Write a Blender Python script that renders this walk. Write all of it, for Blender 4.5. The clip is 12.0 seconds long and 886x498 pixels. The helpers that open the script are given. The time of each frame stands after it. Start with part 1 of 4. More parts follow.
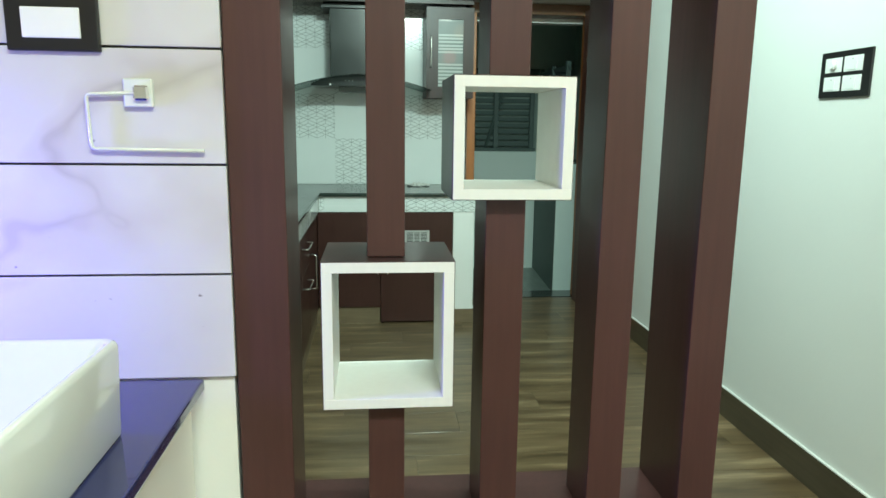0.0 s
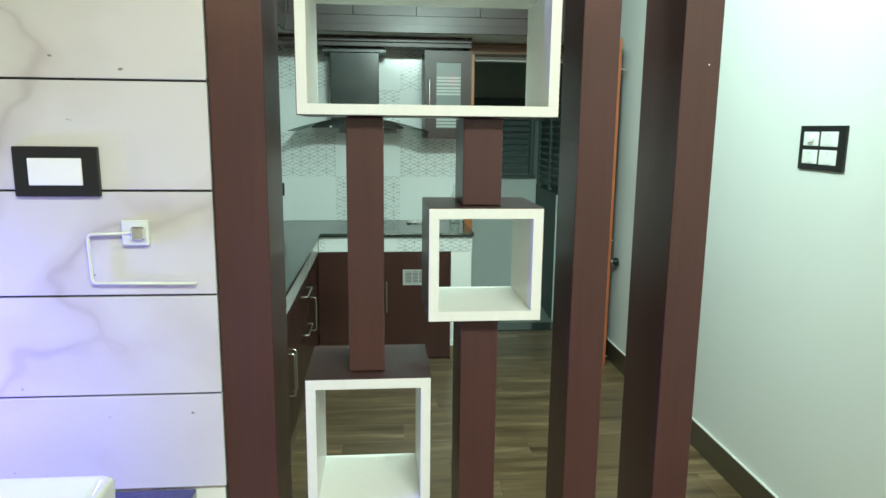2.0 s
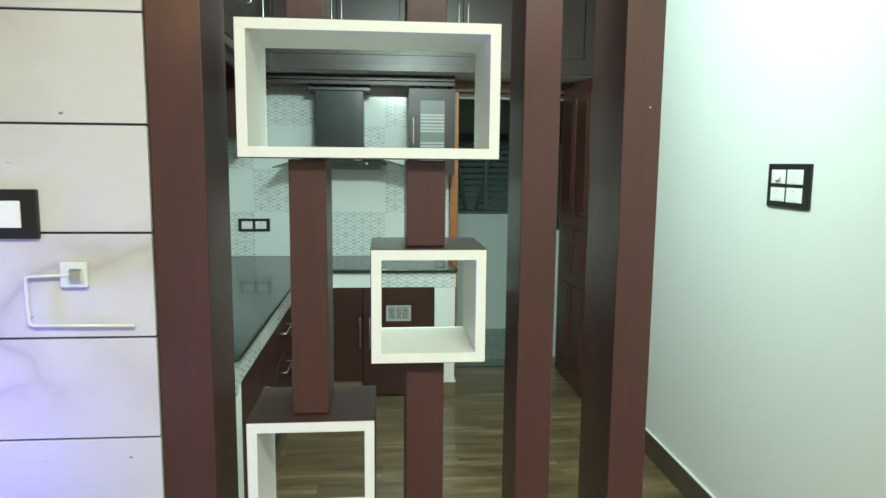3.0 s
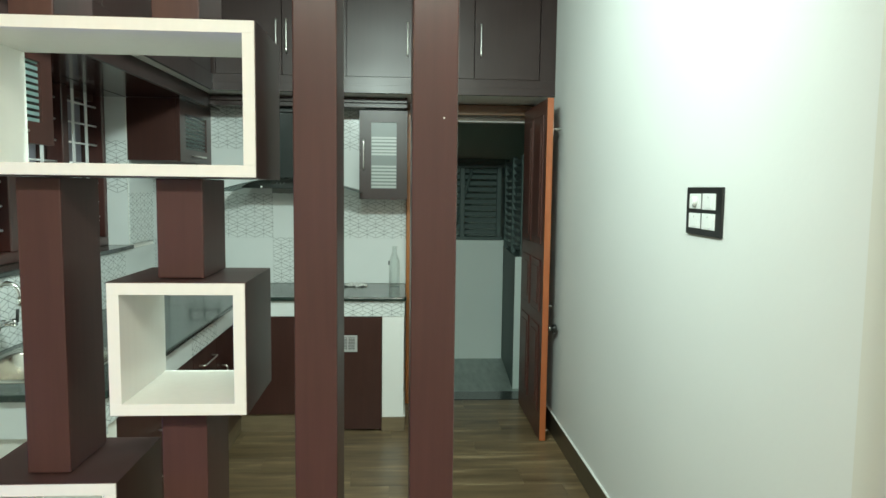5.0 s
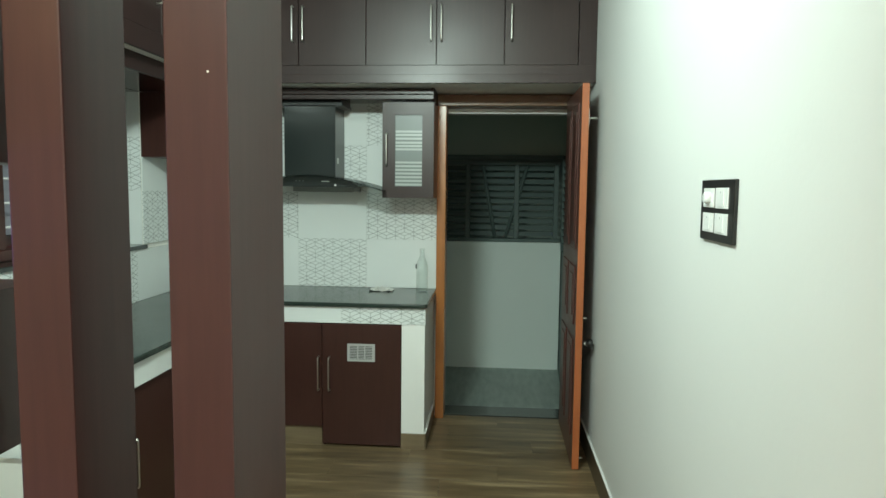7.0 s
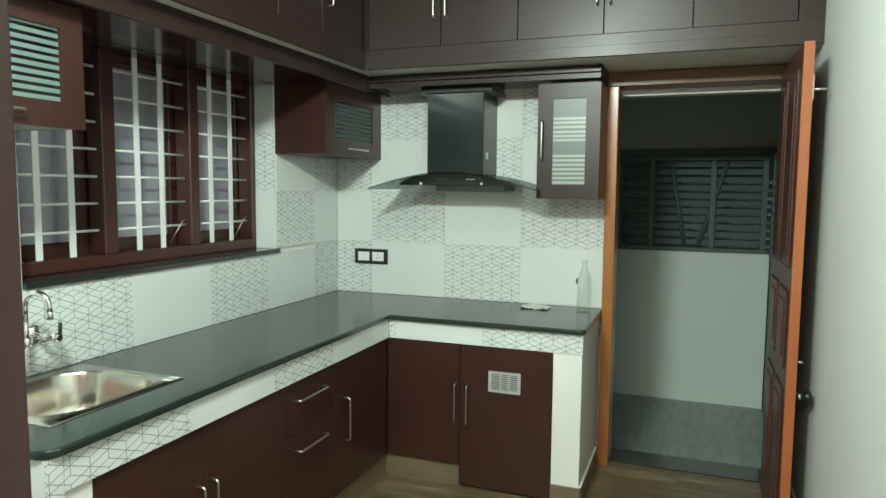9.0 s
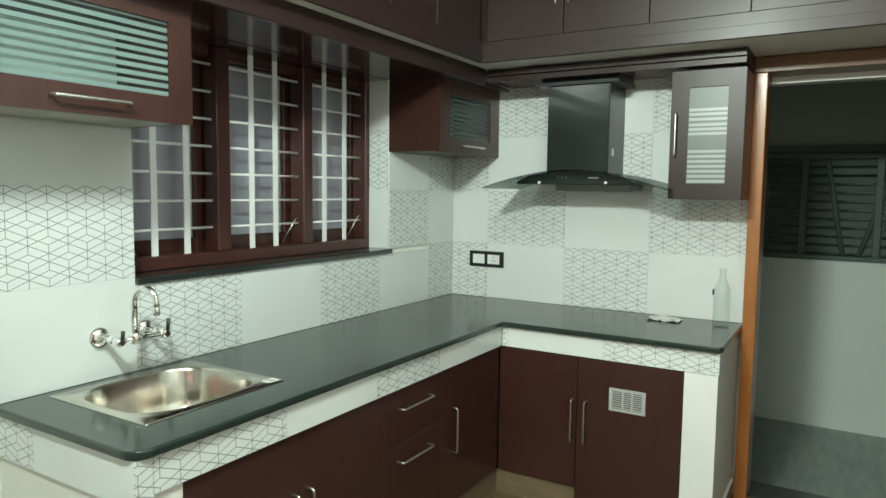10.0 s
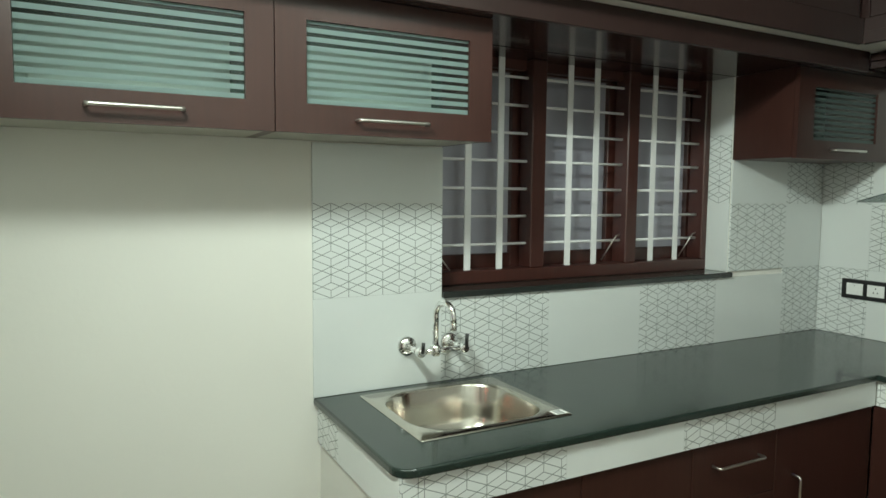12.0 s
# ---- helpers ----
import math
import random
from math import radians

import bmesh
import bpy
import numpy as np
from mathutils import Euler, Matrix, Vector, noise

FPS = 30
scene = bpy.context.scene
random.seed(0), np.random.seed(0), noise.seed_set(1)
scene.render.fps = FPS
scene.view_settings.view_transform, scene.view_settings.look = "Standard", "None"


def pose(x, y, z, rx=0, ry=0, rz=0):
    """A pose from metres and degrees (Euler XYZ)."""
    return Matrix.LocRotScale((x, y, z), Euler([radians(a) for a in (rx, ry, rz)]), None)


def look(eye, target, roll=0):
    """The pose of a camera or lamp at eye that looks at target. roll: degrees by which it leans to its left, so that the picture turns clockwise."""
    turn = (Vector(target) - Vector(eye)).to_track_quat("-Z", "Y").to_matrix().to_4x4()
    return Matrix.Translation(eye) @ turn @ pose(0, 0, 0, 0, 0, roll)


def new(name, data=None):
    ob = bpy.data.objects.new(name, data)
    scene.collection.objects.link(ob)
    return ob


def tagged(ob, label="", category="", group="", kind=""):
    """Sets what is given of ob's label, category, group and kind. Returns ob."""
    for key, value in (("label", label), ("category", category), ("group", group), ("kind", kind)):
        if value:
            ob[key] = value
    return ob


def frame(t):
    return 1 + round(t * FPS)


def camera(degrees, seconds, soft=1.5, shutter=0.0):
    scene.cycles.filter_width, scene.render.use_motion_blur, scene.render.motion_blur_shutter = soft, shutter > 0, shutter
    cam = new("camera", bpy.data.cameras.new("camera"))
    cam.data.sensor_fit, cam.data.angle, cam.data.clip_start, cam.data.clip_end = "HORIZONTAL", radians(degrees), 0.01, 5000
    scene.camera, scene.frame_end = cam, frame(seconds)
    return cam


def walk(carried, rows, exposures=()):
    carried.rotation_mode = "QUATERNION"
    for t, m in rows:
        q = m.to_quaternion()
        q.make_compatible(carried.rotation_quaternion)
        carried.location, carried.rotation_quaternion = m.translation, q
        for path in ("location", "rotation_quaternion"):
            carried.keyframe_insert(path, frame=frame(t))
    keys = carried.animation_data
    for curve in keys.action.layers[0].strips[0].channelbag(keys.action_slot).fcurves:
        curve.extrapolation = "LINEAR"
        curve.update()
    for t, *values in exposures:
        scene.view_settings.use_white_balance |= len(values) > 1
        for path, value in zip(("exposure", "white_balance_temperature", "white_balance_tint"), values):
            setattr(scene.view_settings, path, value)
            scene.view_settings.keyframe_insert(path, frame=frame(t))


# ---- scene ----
cam = camera(66.6, 12.0)
PATH = [
    (0, (0.403, 0.351, 1.284), (0.6, 2.307, 0.918), 0.7),
    (0.5, (0.39, 0.324, 1.357), (0.582, 2.28, 0.99), 0.7),
    (1, (0.401, 0.327, 1.423), (0.587, 2.285, 1.06), 0.7),
    (1.5, (0.413, 0.317, 1.477), (0.596, 2.276, 1.117), 0.6),
    (2, (0.454, 0.301, 1.514), (0.631, 2.262, 1.163), 0.6),
    (2.5, (0.499, 0.282, 1.531), (0.676, 2.251, 1.228), 0.6),
    (4.5, (0.875, 0.423, 1.52), (1.03, 2.409, 1.341), 0.6),
    (5, (1.008, 0.452, 1.523), (1.132, 2.44, 1.345), 0.7),
    (5.5, (1.141, 0.448, 1.513), (1.225, 2.438, 1.334), 0.6),
    (6, (1.254, 0.577, 1.506), (1.275, 2.569, 1.329), 0.5),
    (6.5, (1.338, 0.695, 1.509), (1.286, 2.686, 1.332), 0.6),
    (6.7, (1.368, 0.739, 1.510), (1.283, 2.729, 1.332), 0.6),
    (8.5, (1.516, 1.314, 1.493), (0.946, 3.223, 1.318), 0.8),
    (9, (1.493, 1.488, 1.494), (0.797, 3.354, 1.316), 0.5),
    (9.5, (1.492, 1.633, 1.474), (0.625, 3.427, 1.298), 0.7),
    (10, (1.454, 1.687, 1.475), (0.426, 3.394, 1.302), 0.7),
    (10.5, (1.422, 1.804, 1.49), (0.179, 3.362, 1.318), 0.6),
    (11, (1.426, 1.903, 1.501), (-0.028, 3.265, 1.332), 0.5),
    (11.5, (1.436, 1.957, 1.503), (-0.196, 3.1, 1.339), 0.5),
    (12, (1.464, 1.987, 1.508), (-0.295, 2.925, 1.345), 0.5),
]
EXPOSURES = [(0, 0.10, 6300, 1), (2.7, 0.05, 6350, 3), (4.3, 0.02, 6600, 9), (6.7, 0.0, 6700, 12), (8.4, 0.28, 6850, 13), (9.3, 0.32, 6950, 15), (10.5, 0.27, 7000, 19), (11.3, 0.10, 7000, 18), (12, -0.08, 7050, 19)]
walk(cam, [(t, look(eye, target, roll)) for t, eye, target, roll in PATH], EXPOSURES)
# ---- light: night, lit by ceiling lamps ----
world = bpy.data.worlds.new("night")
world.use_nodes = True
world.node_tree.nodes["Background"].inputs[0].default_value = (0.05, 0.07, 0.09, 1)
world.node_tree.nodes["Background"].inputs[1].default_value = 0.15
scene.world = world


def area_lamp(name, place, aim, sx, sy, power, colour):
    data = bpy.data.lights.new(name, "AREA")
    data.shape, data.size, data.size_y, data.energy, data.color = "RECTANGLE", sx, sy, power, colour
    ob = new(name, data)
    ob.matrix_world = look(place, aim)
    return ob


CEIL = 2.78
area_lamp("kitchen_lamp", (0.76, 1.815, 2.50), (0.76, 2.715, 2.16), 0.36, 0.12, 55, (0.775, 1.0, 0.925))
bulb = bpy.data.lights.new("kitchen_ceiling_lamp", "POINT")
bulb.energy, bulb.shadow_soft_size, bulb.color = 14, 0.20, (0.765, 1.0, 0.94)
new("kitchen_ceiling_lamp", bulb).location = (1.06, 3.20, 2.60)
area_lamp("hall_lamp", (0.9, -0.4, CEIL - 0.06), (0.9, -0.3999, 0), 1.2, 0.4, 93, (0.885, 1.0, 0.86))
area_lamp("blue_led_strip", (-0.62, 1.40, 1.12), (-0.28, 1.49, 0.78), 0.06, 0.4, 13.0, (0.16, 0.12, 1.0))
for spot_name, spot_at, spot_power, spot_colour in (("warm_hall_bulb", (-0.28, -0.42, 2.20), 9, (1.0, 0.58, 0.26)), ("amber_hall_bulb", (1.60, -0.43, 2.55), 3.5, (1.0, 0.55, 0.22)), ("red_hall_bulb", (1.45, -0.42, 2.20), 4.5, (1.0, 0.10, 0.10))):
    spot = bpy.data.lights.new(spot_name, "POINT")
    spot.energy, spot.shadow_soft_size, spot.color = spot_power, 0.09, spot_colour
    new(spot_name, spot).location = spot_at

# ---- materials ----


def mat(name, colour, rough=0.5, metal=0.0, coat=0.0, spec=0.5):
    m = bpy.data.materials.new(name)
    m.use_nodes = True
    b = m.node_tree.nodes["Principled BSDF"]
    b.inputs["Base Color"].default_value = (*colour, 1)
    b.inputs["Roughness"].default_value = rough
    b.inputs["Metallic"].default_value = metal
    b.inputs["Coat Weight"].default_value = coat
    b.inputs["Specular IOR Level"].default_value = spec
    return m


def node(m, kind, operation=""):
    n = m.node_tree.nodes.new(kind)
    if operation:
        n.operation = operation
    return n


def link(m, a, b):
    m.node_tree.links.new(a, b)


def bsdf(m):
    return m.node_tree.nodes["Principled BSDF"]


def math_node(m, op, a, b=None):
    n = node(m, "ShaderNodeMath", operation=op)
    for i, v in enumerate((a, b)):
        if v is None:
            continue
        if isinstance(v, (int, float)):
            n.inputs[i].default_value = v
        else:
            link(m, v, n.inputs[i])
    return n.outputs[0]


def place_of(m, scale=(1, 1, 1)):
    """World place, stretched."""
    g = node(m, "ShaderNodeNewGeometry")
    mp = node(m, "ShaderNodeMapping")
    mp.inputs["Scale"].default_value = scale
    link(m, g.outputs["Position"], mp.inputs["Vector"])
    return mp.outputs[0]


def noise_of(m, vec, scale, detail=4.0, rough=0.55):
    n = node(m, "ShaderNodeTexNoise")
    n.inputs["Scale"].default_value, n.inputs["Detail"].default_value, n.inputs["Roughness"].default_value = scale, detail, rough
    link(m, vec, n.inputs["Vector"])
    return n.outputs["Fac"]


def ramp(m, fac, stops):
    r = node(m, "ShaderNodeValToRGB")
    els = r.color_ramp.elements
    while len(els) < len(stops):
        els.new(0.5)
    for e, (p, c) in zip(els, stops):
        e.position, e.color = p, (*c, 1)
    link(m, fac, r.inputs["Fac"])
    return r.outputs["Color"]


def mix(m, fac, a, b, how="MIX"):
    n = node(m, "ShaderNodeMix")
    n.data_type, n.blend_type = "RGBA", how
    for sock, v in ((n.inputs[0], fac), (n.inputs[6], a), (n.inputs[7], b)):
        if isinstance(v, tuple):
            sock.default_value = (*v, 1)
        elif isinstance(v, (int, float)):
            sock.default_value = v
        else:
            link(m, v, sock)
    return n.outputs[2]


def bump(m, height, strength, dist=0.002):
    n = node(m, "ShaderNodeBump")
    n.inputs["Strength"].default_value, n.inputs["Distance"].default_value = strength, dist
    link(m, height, n.inputs["Height"])
    link(m, n.outputs[0], bsdf(m).inputs["Normal"])


def rough_by(m, fac, lo, hi):
    n = node(m, "ShaderNodeMapRange")
    n.inputs["To Min"].default_value, n.inputs["To Max"].default_value = lo, hi
    link(m, fac, n.inputs["Value"])
    link(m, n.outputs[0], bsdf(m).inputs["Roughness"])


def plaster(name, colour):
    m = mat(name, colour, 0.6)
    p = place_of(m)
    big, fine = noise_of(m, p, 1.3, 3), noise_of(m, p, 60, 5)
    c = mix(m, big, tuple(0.94 * v for v in colour), colour)
    link(m, c, bsdf(m).inputs["Base Color"])
    bump(m, math_node(m, "ADD", fine, math_node(m, "MULTIPLY", noise_of(m, p, 9, 2), 2.0)), 0.12, 0.003)
    rough_by(m, big, 0.5, 0.68)
    return m


def laminate(name, lo, hi, rough, coat, grain=(70, 70, 4), amount=1.0):
    """Dark wood laminate: faint vertical grain and uneven gloss."""
    m = mat(name, lo, rough, 0, coat)
    p = place_of(m, grain)
    g = noise_of(m, p, 1.0, 5)
    blotch = noise_of(m, place_of(m), 4, 3)
    c = ramp(m, math_node(m, "ADD", math_node(m, "MULTIPLY", g, 0.6), math_node(m, "MULTIPLY", blotch, 0.4)), [(0.3, lo), (0.7, hi)])
    link(m, c, bsdf(m).inputs["Base Color"])
    rough_by(m, blotch, rough * 0.8, rough * 1.25)
    bsdf(m).inputs["Coat Roughness"].default_value = rough * 0.6
    bump(m, g, 0.04 * amount, 0.001)
    return m


M_WALL = plaster("wall_paint", (0.77, 0.78, 0.755))
M_CEIL = plaster("ceiling_paint", (0.84, 0.83, 0.79))
M_CREAM = plaster("cream_paint", (0.80, 0.79, 0.735))
M_POST = laminate("post_veneer", (0.054, 0.0236, 0.0224), (0.073, 0.0312, 0.0288), 0.40, 0.42)
bsdf(M_POST).inputs["Specular IOR Level"].default_value = 0.2
M_DARK = laminate("maroon_laminate", (0.036, 0.0118, 0.0088), (0.050, 0.0166, 0.0123), 0.36, 0.10)
M_DARKG = laminate("maroon_gloss", (0.034, 0.0125, 0.011), (0.040, 0.014, 0.012), 0.17, 0.5)
M_LOFT = laminate("loft_laminate", (0.024, 0.0122, 0.0110), (0.033, 0.0162, 0.0145), 0.36, 0.04)
bsdf(M_LOFT).inputs["Specular IOR Level"].default_value = 0.36
M_WFRAME = laminate("window_wood", (0.048, 0.0145, 0.011), (0.070, 0.021, 0.016), 0.36, 0.3)
M_DOORW = laminate("door_frame_wood", (0.30, 0.095, 0.018), (0.42, 0.15, 0.035), 0.36, 0.3, (30, 30, 2.5), 2)
M_LEAF = laminate("door_leaf_wood", (0.075, 0.024, 0.018), (0.11, 0.036, 0.026), 0.38, 0.3, (35, 35, 3), 2)
M_LEAFEDGE = laminate("door_edge_wood", (0.33, 0.085, 0.026), (0.42, 0.120, 0.038), 0.4, 0.2, (35, 35, 3), 2)
M_VENEER = laminate("box_veneer", (0.042, 0.021, 0.020), (0.052, 0.025, 0.023), 0.36, 0.2)
M_WHITE = laminate("white_laminate", (0.70, 0.71, 0.675), (0.74, 0.75, 0.715), 0.38, 0.15)
M_PLASTIC = mat("white_plastic", (0.80, 0.81, 0.79), 0.28)
M_BLACKP = mat("black_plastic", (0.012, 0.012, 0.012), 0.3)
M_STEEL = mat("brushed_steel", (0.62, 0.60, 0.56), 0.26, 1.0)
M_SINK = mat("sink_steel", (0.63, 0.60, 0.535), 0.16, 1.0)
M_CHROME = mat("chrome", (0.90, 0.90, 0.89), 0.07, 1.0)
M_GRILLE = mat("white_enamel", (0.82, 0.82, 0.82), 0.35)
M_UNDER = mat("grey_underside", (0.42, 0.41, 0.36), 0.5)
M_VENT = mat("grey_enamel", (0.42, 0.42, 0.41), 0.4)
M_HOOD = mat("black_enamel", (0.018, 0.024, 0.023), 0.22, 0, 0.4)
M_HOODSIDE = mat("black_hood_side", (0.010, 0.012, 0.012), 0.3)
M_FILTER = mat("grey_filter_metal", (0.20, 0.22, 0.21), 0.42, 0.5)
M_INNER = mat("dark_green_lining", (0.030, 0.075, 0.062), 0.5)
M_FROST = mat("frosted_glass", (0.37, 0.46, 0.465), 0.34, 0, 0.2)
# shaded copy of the frosted glass, for the cabinet in the corner
M_FROSTSHADE = mat("frosted_shaded_glass", (0.052, 0.082, 0.077), 0.45, 0, 0.0, 0.3)
M_FROSTGREY = mat("frosted_grey_glass", (0.125, 0.15, 0.145), 0.36, 0, 0.2)
M_FROSTLIGHT = mat("frosted_light_stripe", (0.62, 0.64, 0.60), 0.3, 0, 0.2)
M_STRIPE = mat("pale_etched_stripe", (0.36, 0.39, 0.37), 0.3, 0, 0.2)
M_PANE = mat("frosted_window_pane", (0.36, 0.36, 0.425), 0.35, 0, 0.2)
bsdf(M_PANE).inputs["IOR"].default_value = 2.3
M_SILL = mat("sill_granite", (0.025, 0.030, 0.028), 0.14, 0, 0.3)
M_CERAMIC = mat("ceramic", (0.66, 0.69, 0.665), 0.12, 0, 0.6)
M_PAPER = mat("crumpled_film", (0.55, 0.55, 0.52), 0.3)
M_IRON = plaster("grille_paint", (0.10, 0.145, 0.135))
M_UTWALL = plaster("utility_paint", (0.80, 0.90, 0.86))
# darker copy of the utility paint: shade above the parapet put into colour
M_UTSHADE = plaster("utility_shaded_paint", (0.46, 0.56, 0.50))
# door frame wood darkened: the loft's shade on the head is in the colour
M_HEADSHADE = laminate("door_head_shaded_wood", (0.11, 0.048, 0.014), (0.17, 0.075, 0.024), 0.4, 0.1, (3, 30, 30), 2)
# wall paint tinted cream to stand in for the hall's warm light
M_HALLWARM = plaster("hall_warm_lit_paint", (0.73, 0.715, 0.645))
M_DOT = mat("light_dot", (0.8, 0.8, 0.8), 0.4)

# brushed look and smudges on the steel
rough_by(M_SINK, noise_of(M_SINK, place_of(M_SINK), 8, 2), 0.15, 0.25)
for m_ in (M_STEEL, M_CHROME):
    rough_by(m_, noise_of(m_, place_of(m_), 8, 2), 0.05 if m_ is M_CHROME else 0.285, 0.14 if m_ is M_CHROME else 0.36)
for m_, lo_, hi_ in ((M_HOOD, 0.16, 0.26), (M_FROST, 0.285, 0.42), (M_CERAMIC, 0.08, 0.2), (M_PANE, 0.3, 0.45)):
    rough_by(m_, noise_of(m_, place_of(m_), 6, 4), lo_, hi_)

def clear_glass(name, tint, gloss, rough=0.05):
    """Thin see-through glass: tinted, shinier at its rims."""
    m = mat(name, (0.93, 0.97, 0.95), 0.03)
    see = node(m, "ShaderNodeBsdfTransparent")
    see.inputs[0].default_value = (*tint, 1)
    shine = node(m, "ShaderNodeBsdfGlossy")
    shine.inputs["Roughness"].default_value = rough
    rim = node(m, "ShaderNodeLayerWeight")
    rim.inputs[0].default_value = 0.35
    edge = math_node(m, "ADD", math_node(m, "MULTIPLY", rim.outputs["Facing"], gloss), 0.03)
    both = node(m, "ShaderNodeMixShader")
    for a, b in ((edge, both.inputs[0]), (see.outputs[0], both.inputs[1]), (shine.outputs[0], both.inputs[2]), (both.outputs[0], m.node_tree.nodes["Material Output"].inputs[0])):
        link(m, a, b)
    return m


M_GLASS = clear_glass("bottle_glass", (0.95, 0.975, 0.965), 0.38)
M_HOODGLASS = clear_glass("smoked_glass", (0.50, 0.54, 0.53), 0.30)
M_CLEAR = clear_glass("clear_cabinet_glass", (0.90, 0.96, 0.94), 0.12, 0.1)
glow = node(M_FROST, "ShaderNodeBsdfTranslucent")
glow.inputs[0].default_value = (0.80, 0.92, 0.90, 1)
milky = node(M_FROST, "ShaderNodeMixShader")
milky.inputs[0].default_value = 0.78
for a_, b_ in ((bsdf(M_FROST).outputs[0], milky.inputs[1]), (glow.outputs[0], milky.inputs[2]), (milky.outputs[0], M_FROST.node_tree.nodes["Material Output"].inputs[0])):
    link(M_FROST, a_, b_)

# granite: near black with fine greenish flecks
# vanity granite: blue LED light is mixed into the base colour
M_VANITYLIT = mat("blue_lit_granite", (0.016, 0.020, 0.085), 0.14, 0, 0.5)
link(M_VANITYLIT, ramp(M_VANITYLIT, noise_of(M_VANITYLIT, place_of(M_VANITYLIT), 300, 3, 0.7), [(0.40, (0.014, 0.017, 0.075)), (0.70, (0.024, 0.030, 0.125))]), bsdf(M_VANITYLIT).inputs["Base Color"])
M_GRANITE = mat("black_granite", (0.02, 0.025, 0.024), 0.1, 0, 0.15)
pg = place_of(M_GRANITE)
link(M_GRANITE, ramp(M_GRANITE, noise_of(M_GRANITE, pg, 420, 3, 0.7), [(0.42, (0.010, 0.020, 0.016)), (0.60, (0.024, 0.040, 0.034)), (0.72, (0.08, 0.10, 0.092))]), bsdf(M_GRANITE).inputs["Base Color"])
rough_by(M_GRANITE, noise_of(M_GRANITE, pg, 5, 4), 0.14, 0.25)

# marble panels: pale, with soft grey-brown veins
M_MARBLE = mat("marble", (0.78, 0.77, 0.76), 0.14, 0, 0.4)
pm = place_of(M_MARBLE, (1, 1, 1.4))
warp = node(M_MARBLE, "ShaderNodeTexNoise")
warp.inputs["Scale"].default_value, warp.inputs["Detail"].default_value = 2.2, 3
link(M_MARBLE, pm, warp.inputs["Vector"])
wave = node(M_MARBLE, "ShaderNodeVectorMath", operation="MULTIPLY_ADD")
link(M_MARBLE, warp.outputs["Color"], wave.inputs[0])
wave.inputs[1].default_value = (0.8, 0.8, 0.8)
link(M_MARBLE, pm, wave.inputs[2])
v1 = noise_of(M_MARBLE, wave.outputs[0], 1.7, 2, 0.45)
patch = math_node(M_MARBLE, "MULTIPLY", noise_of(M_MARBLE, pm, 3.1, 3), 0.075)
vein = math_node(M_MARBLE, "SUBTRACT", math_node(M_MARBLE, "ADD", math_node(M_MARBLE, "ABSOLUTE", math_node(M_MARBLE, "SUBTRACT", v1, 0.5)), patch), 0.036)
c1 = ramp(M_MARBLE, vein, [(0.0, (0.44, 0.405, 0.40)), (0.02, (0.54, 0.515, 0.505)), (0.085, (0.615, 0.605, 0.605))])
cloud = noise_of(M_MARBLE, pm, 1.6, 4)
c2 = mix(M_MARBLE, math_node(M_MARBLE, "MULTIPLY", cloud, 0.55), c1, (0.50, 0.48, 0.485))
spot = ramp(M_MARBLE, noise_of(M_MARBLE, pm, 26, 2), [(0.735, (0, 0, 0)), (0.765, (1, 1, 1))])
link(M_MARBLE, mix(M_MARBLE, spot, c2, (0.20, 0.18, 0.18)), bsdf(M_MARBLE).inputs["Base Color"])

# wood-look floor tile, streaks along x; each plank a little different
M_FLOOR = mat("wood_look_tile", (0.16, 0.11, 0.06), 0.24, 0, 0.15)
info = node(M_FLOOR, "ShaderNodeObjectInfo")
shift = node(M_FLOOR, "ShaderNodeVectorMath", operation="MULTIPLY_ADD")
link(M_FLOOR, info.outputs["Random"], shift.inputs[0])
shift.inputs[1].default_value = (7, 23, 3)
link(M_FLOOR, place_of(M_FLOOR, (0.9, 8, 1)), shift.inputs[2])
streak = noise_of(M_FLOOR, shift.outputs[0], 1.7, 6, 0.62)
fine = noise_of(M_FLOOR, place_of(M_FLOOR, (5, 90, 1)), 1.0, 4)
cf = ramp(M_FLOOR, streak, [(0.30, (0.062, 0.040, 0.020)), (0.44, (0.125, 0.084, 0.043)), (0.57, (0.178, 0.124, 0.066)), (0.72, (0.345, 0.255, 0.150))])
cf = mix(M_FLOOR, 0.2, cf, ramp(M_FLOOR, fine, [(0.3, (0.6, 0.6, 0.6)), (0.7, (1.15, 1.15, 1.15))]), "MULTIPLY")
cf = mix(M_FLOOR, 0.8, cf, ramp(M_FLOOR, info.outputs["Random"], [(0.0, (0.86, 0.86, 0.87)), (1.0, (1.06, 1.05, 1.03))]), "MULTIPLY")
link(M_FLOOR, cf, bsdf(M_FLOOR).inputs["Base Color"])
rough_by(M_FLOOR, streak, 0.285, 0.38)
bump(M_FLOOR, streak, 0.06, 0.002)
M_GROUT = mat("grout", (0.10, 0.075, 0.045), 0.8)
M_SKIRT = laminate("skirting_tile", (0.050, 0.040, 0.026), (0.085, 0.068, 0.044), 0.36, 0.2, (4, 4, 60))
M_PLINTH = laminate("plinth_tile", (0.13, 0.095, 0.055), (0.20, 0.15, 0.09), 0.36, 0.2, (6, 6, 60))

# utility floor, dull green-grey stone tiles
M_UTFLOOR = mat("utility_tile", (0.16, 0.20, 0.185), 0.35)
pu = place_of(M_UTFLOOR, (14, 3, 1))
link(M_UTFLOOR, ramp(M_UTFLOOR, noise_of(M_UTFLOOR, pu, 1.5, 5), [(0.3, (0.22, 0.27, 0.25)), (0.7, (0.34, 0.41, 0.37))]), bsdf(M_UTFLOOR).inputs["Base Color"])


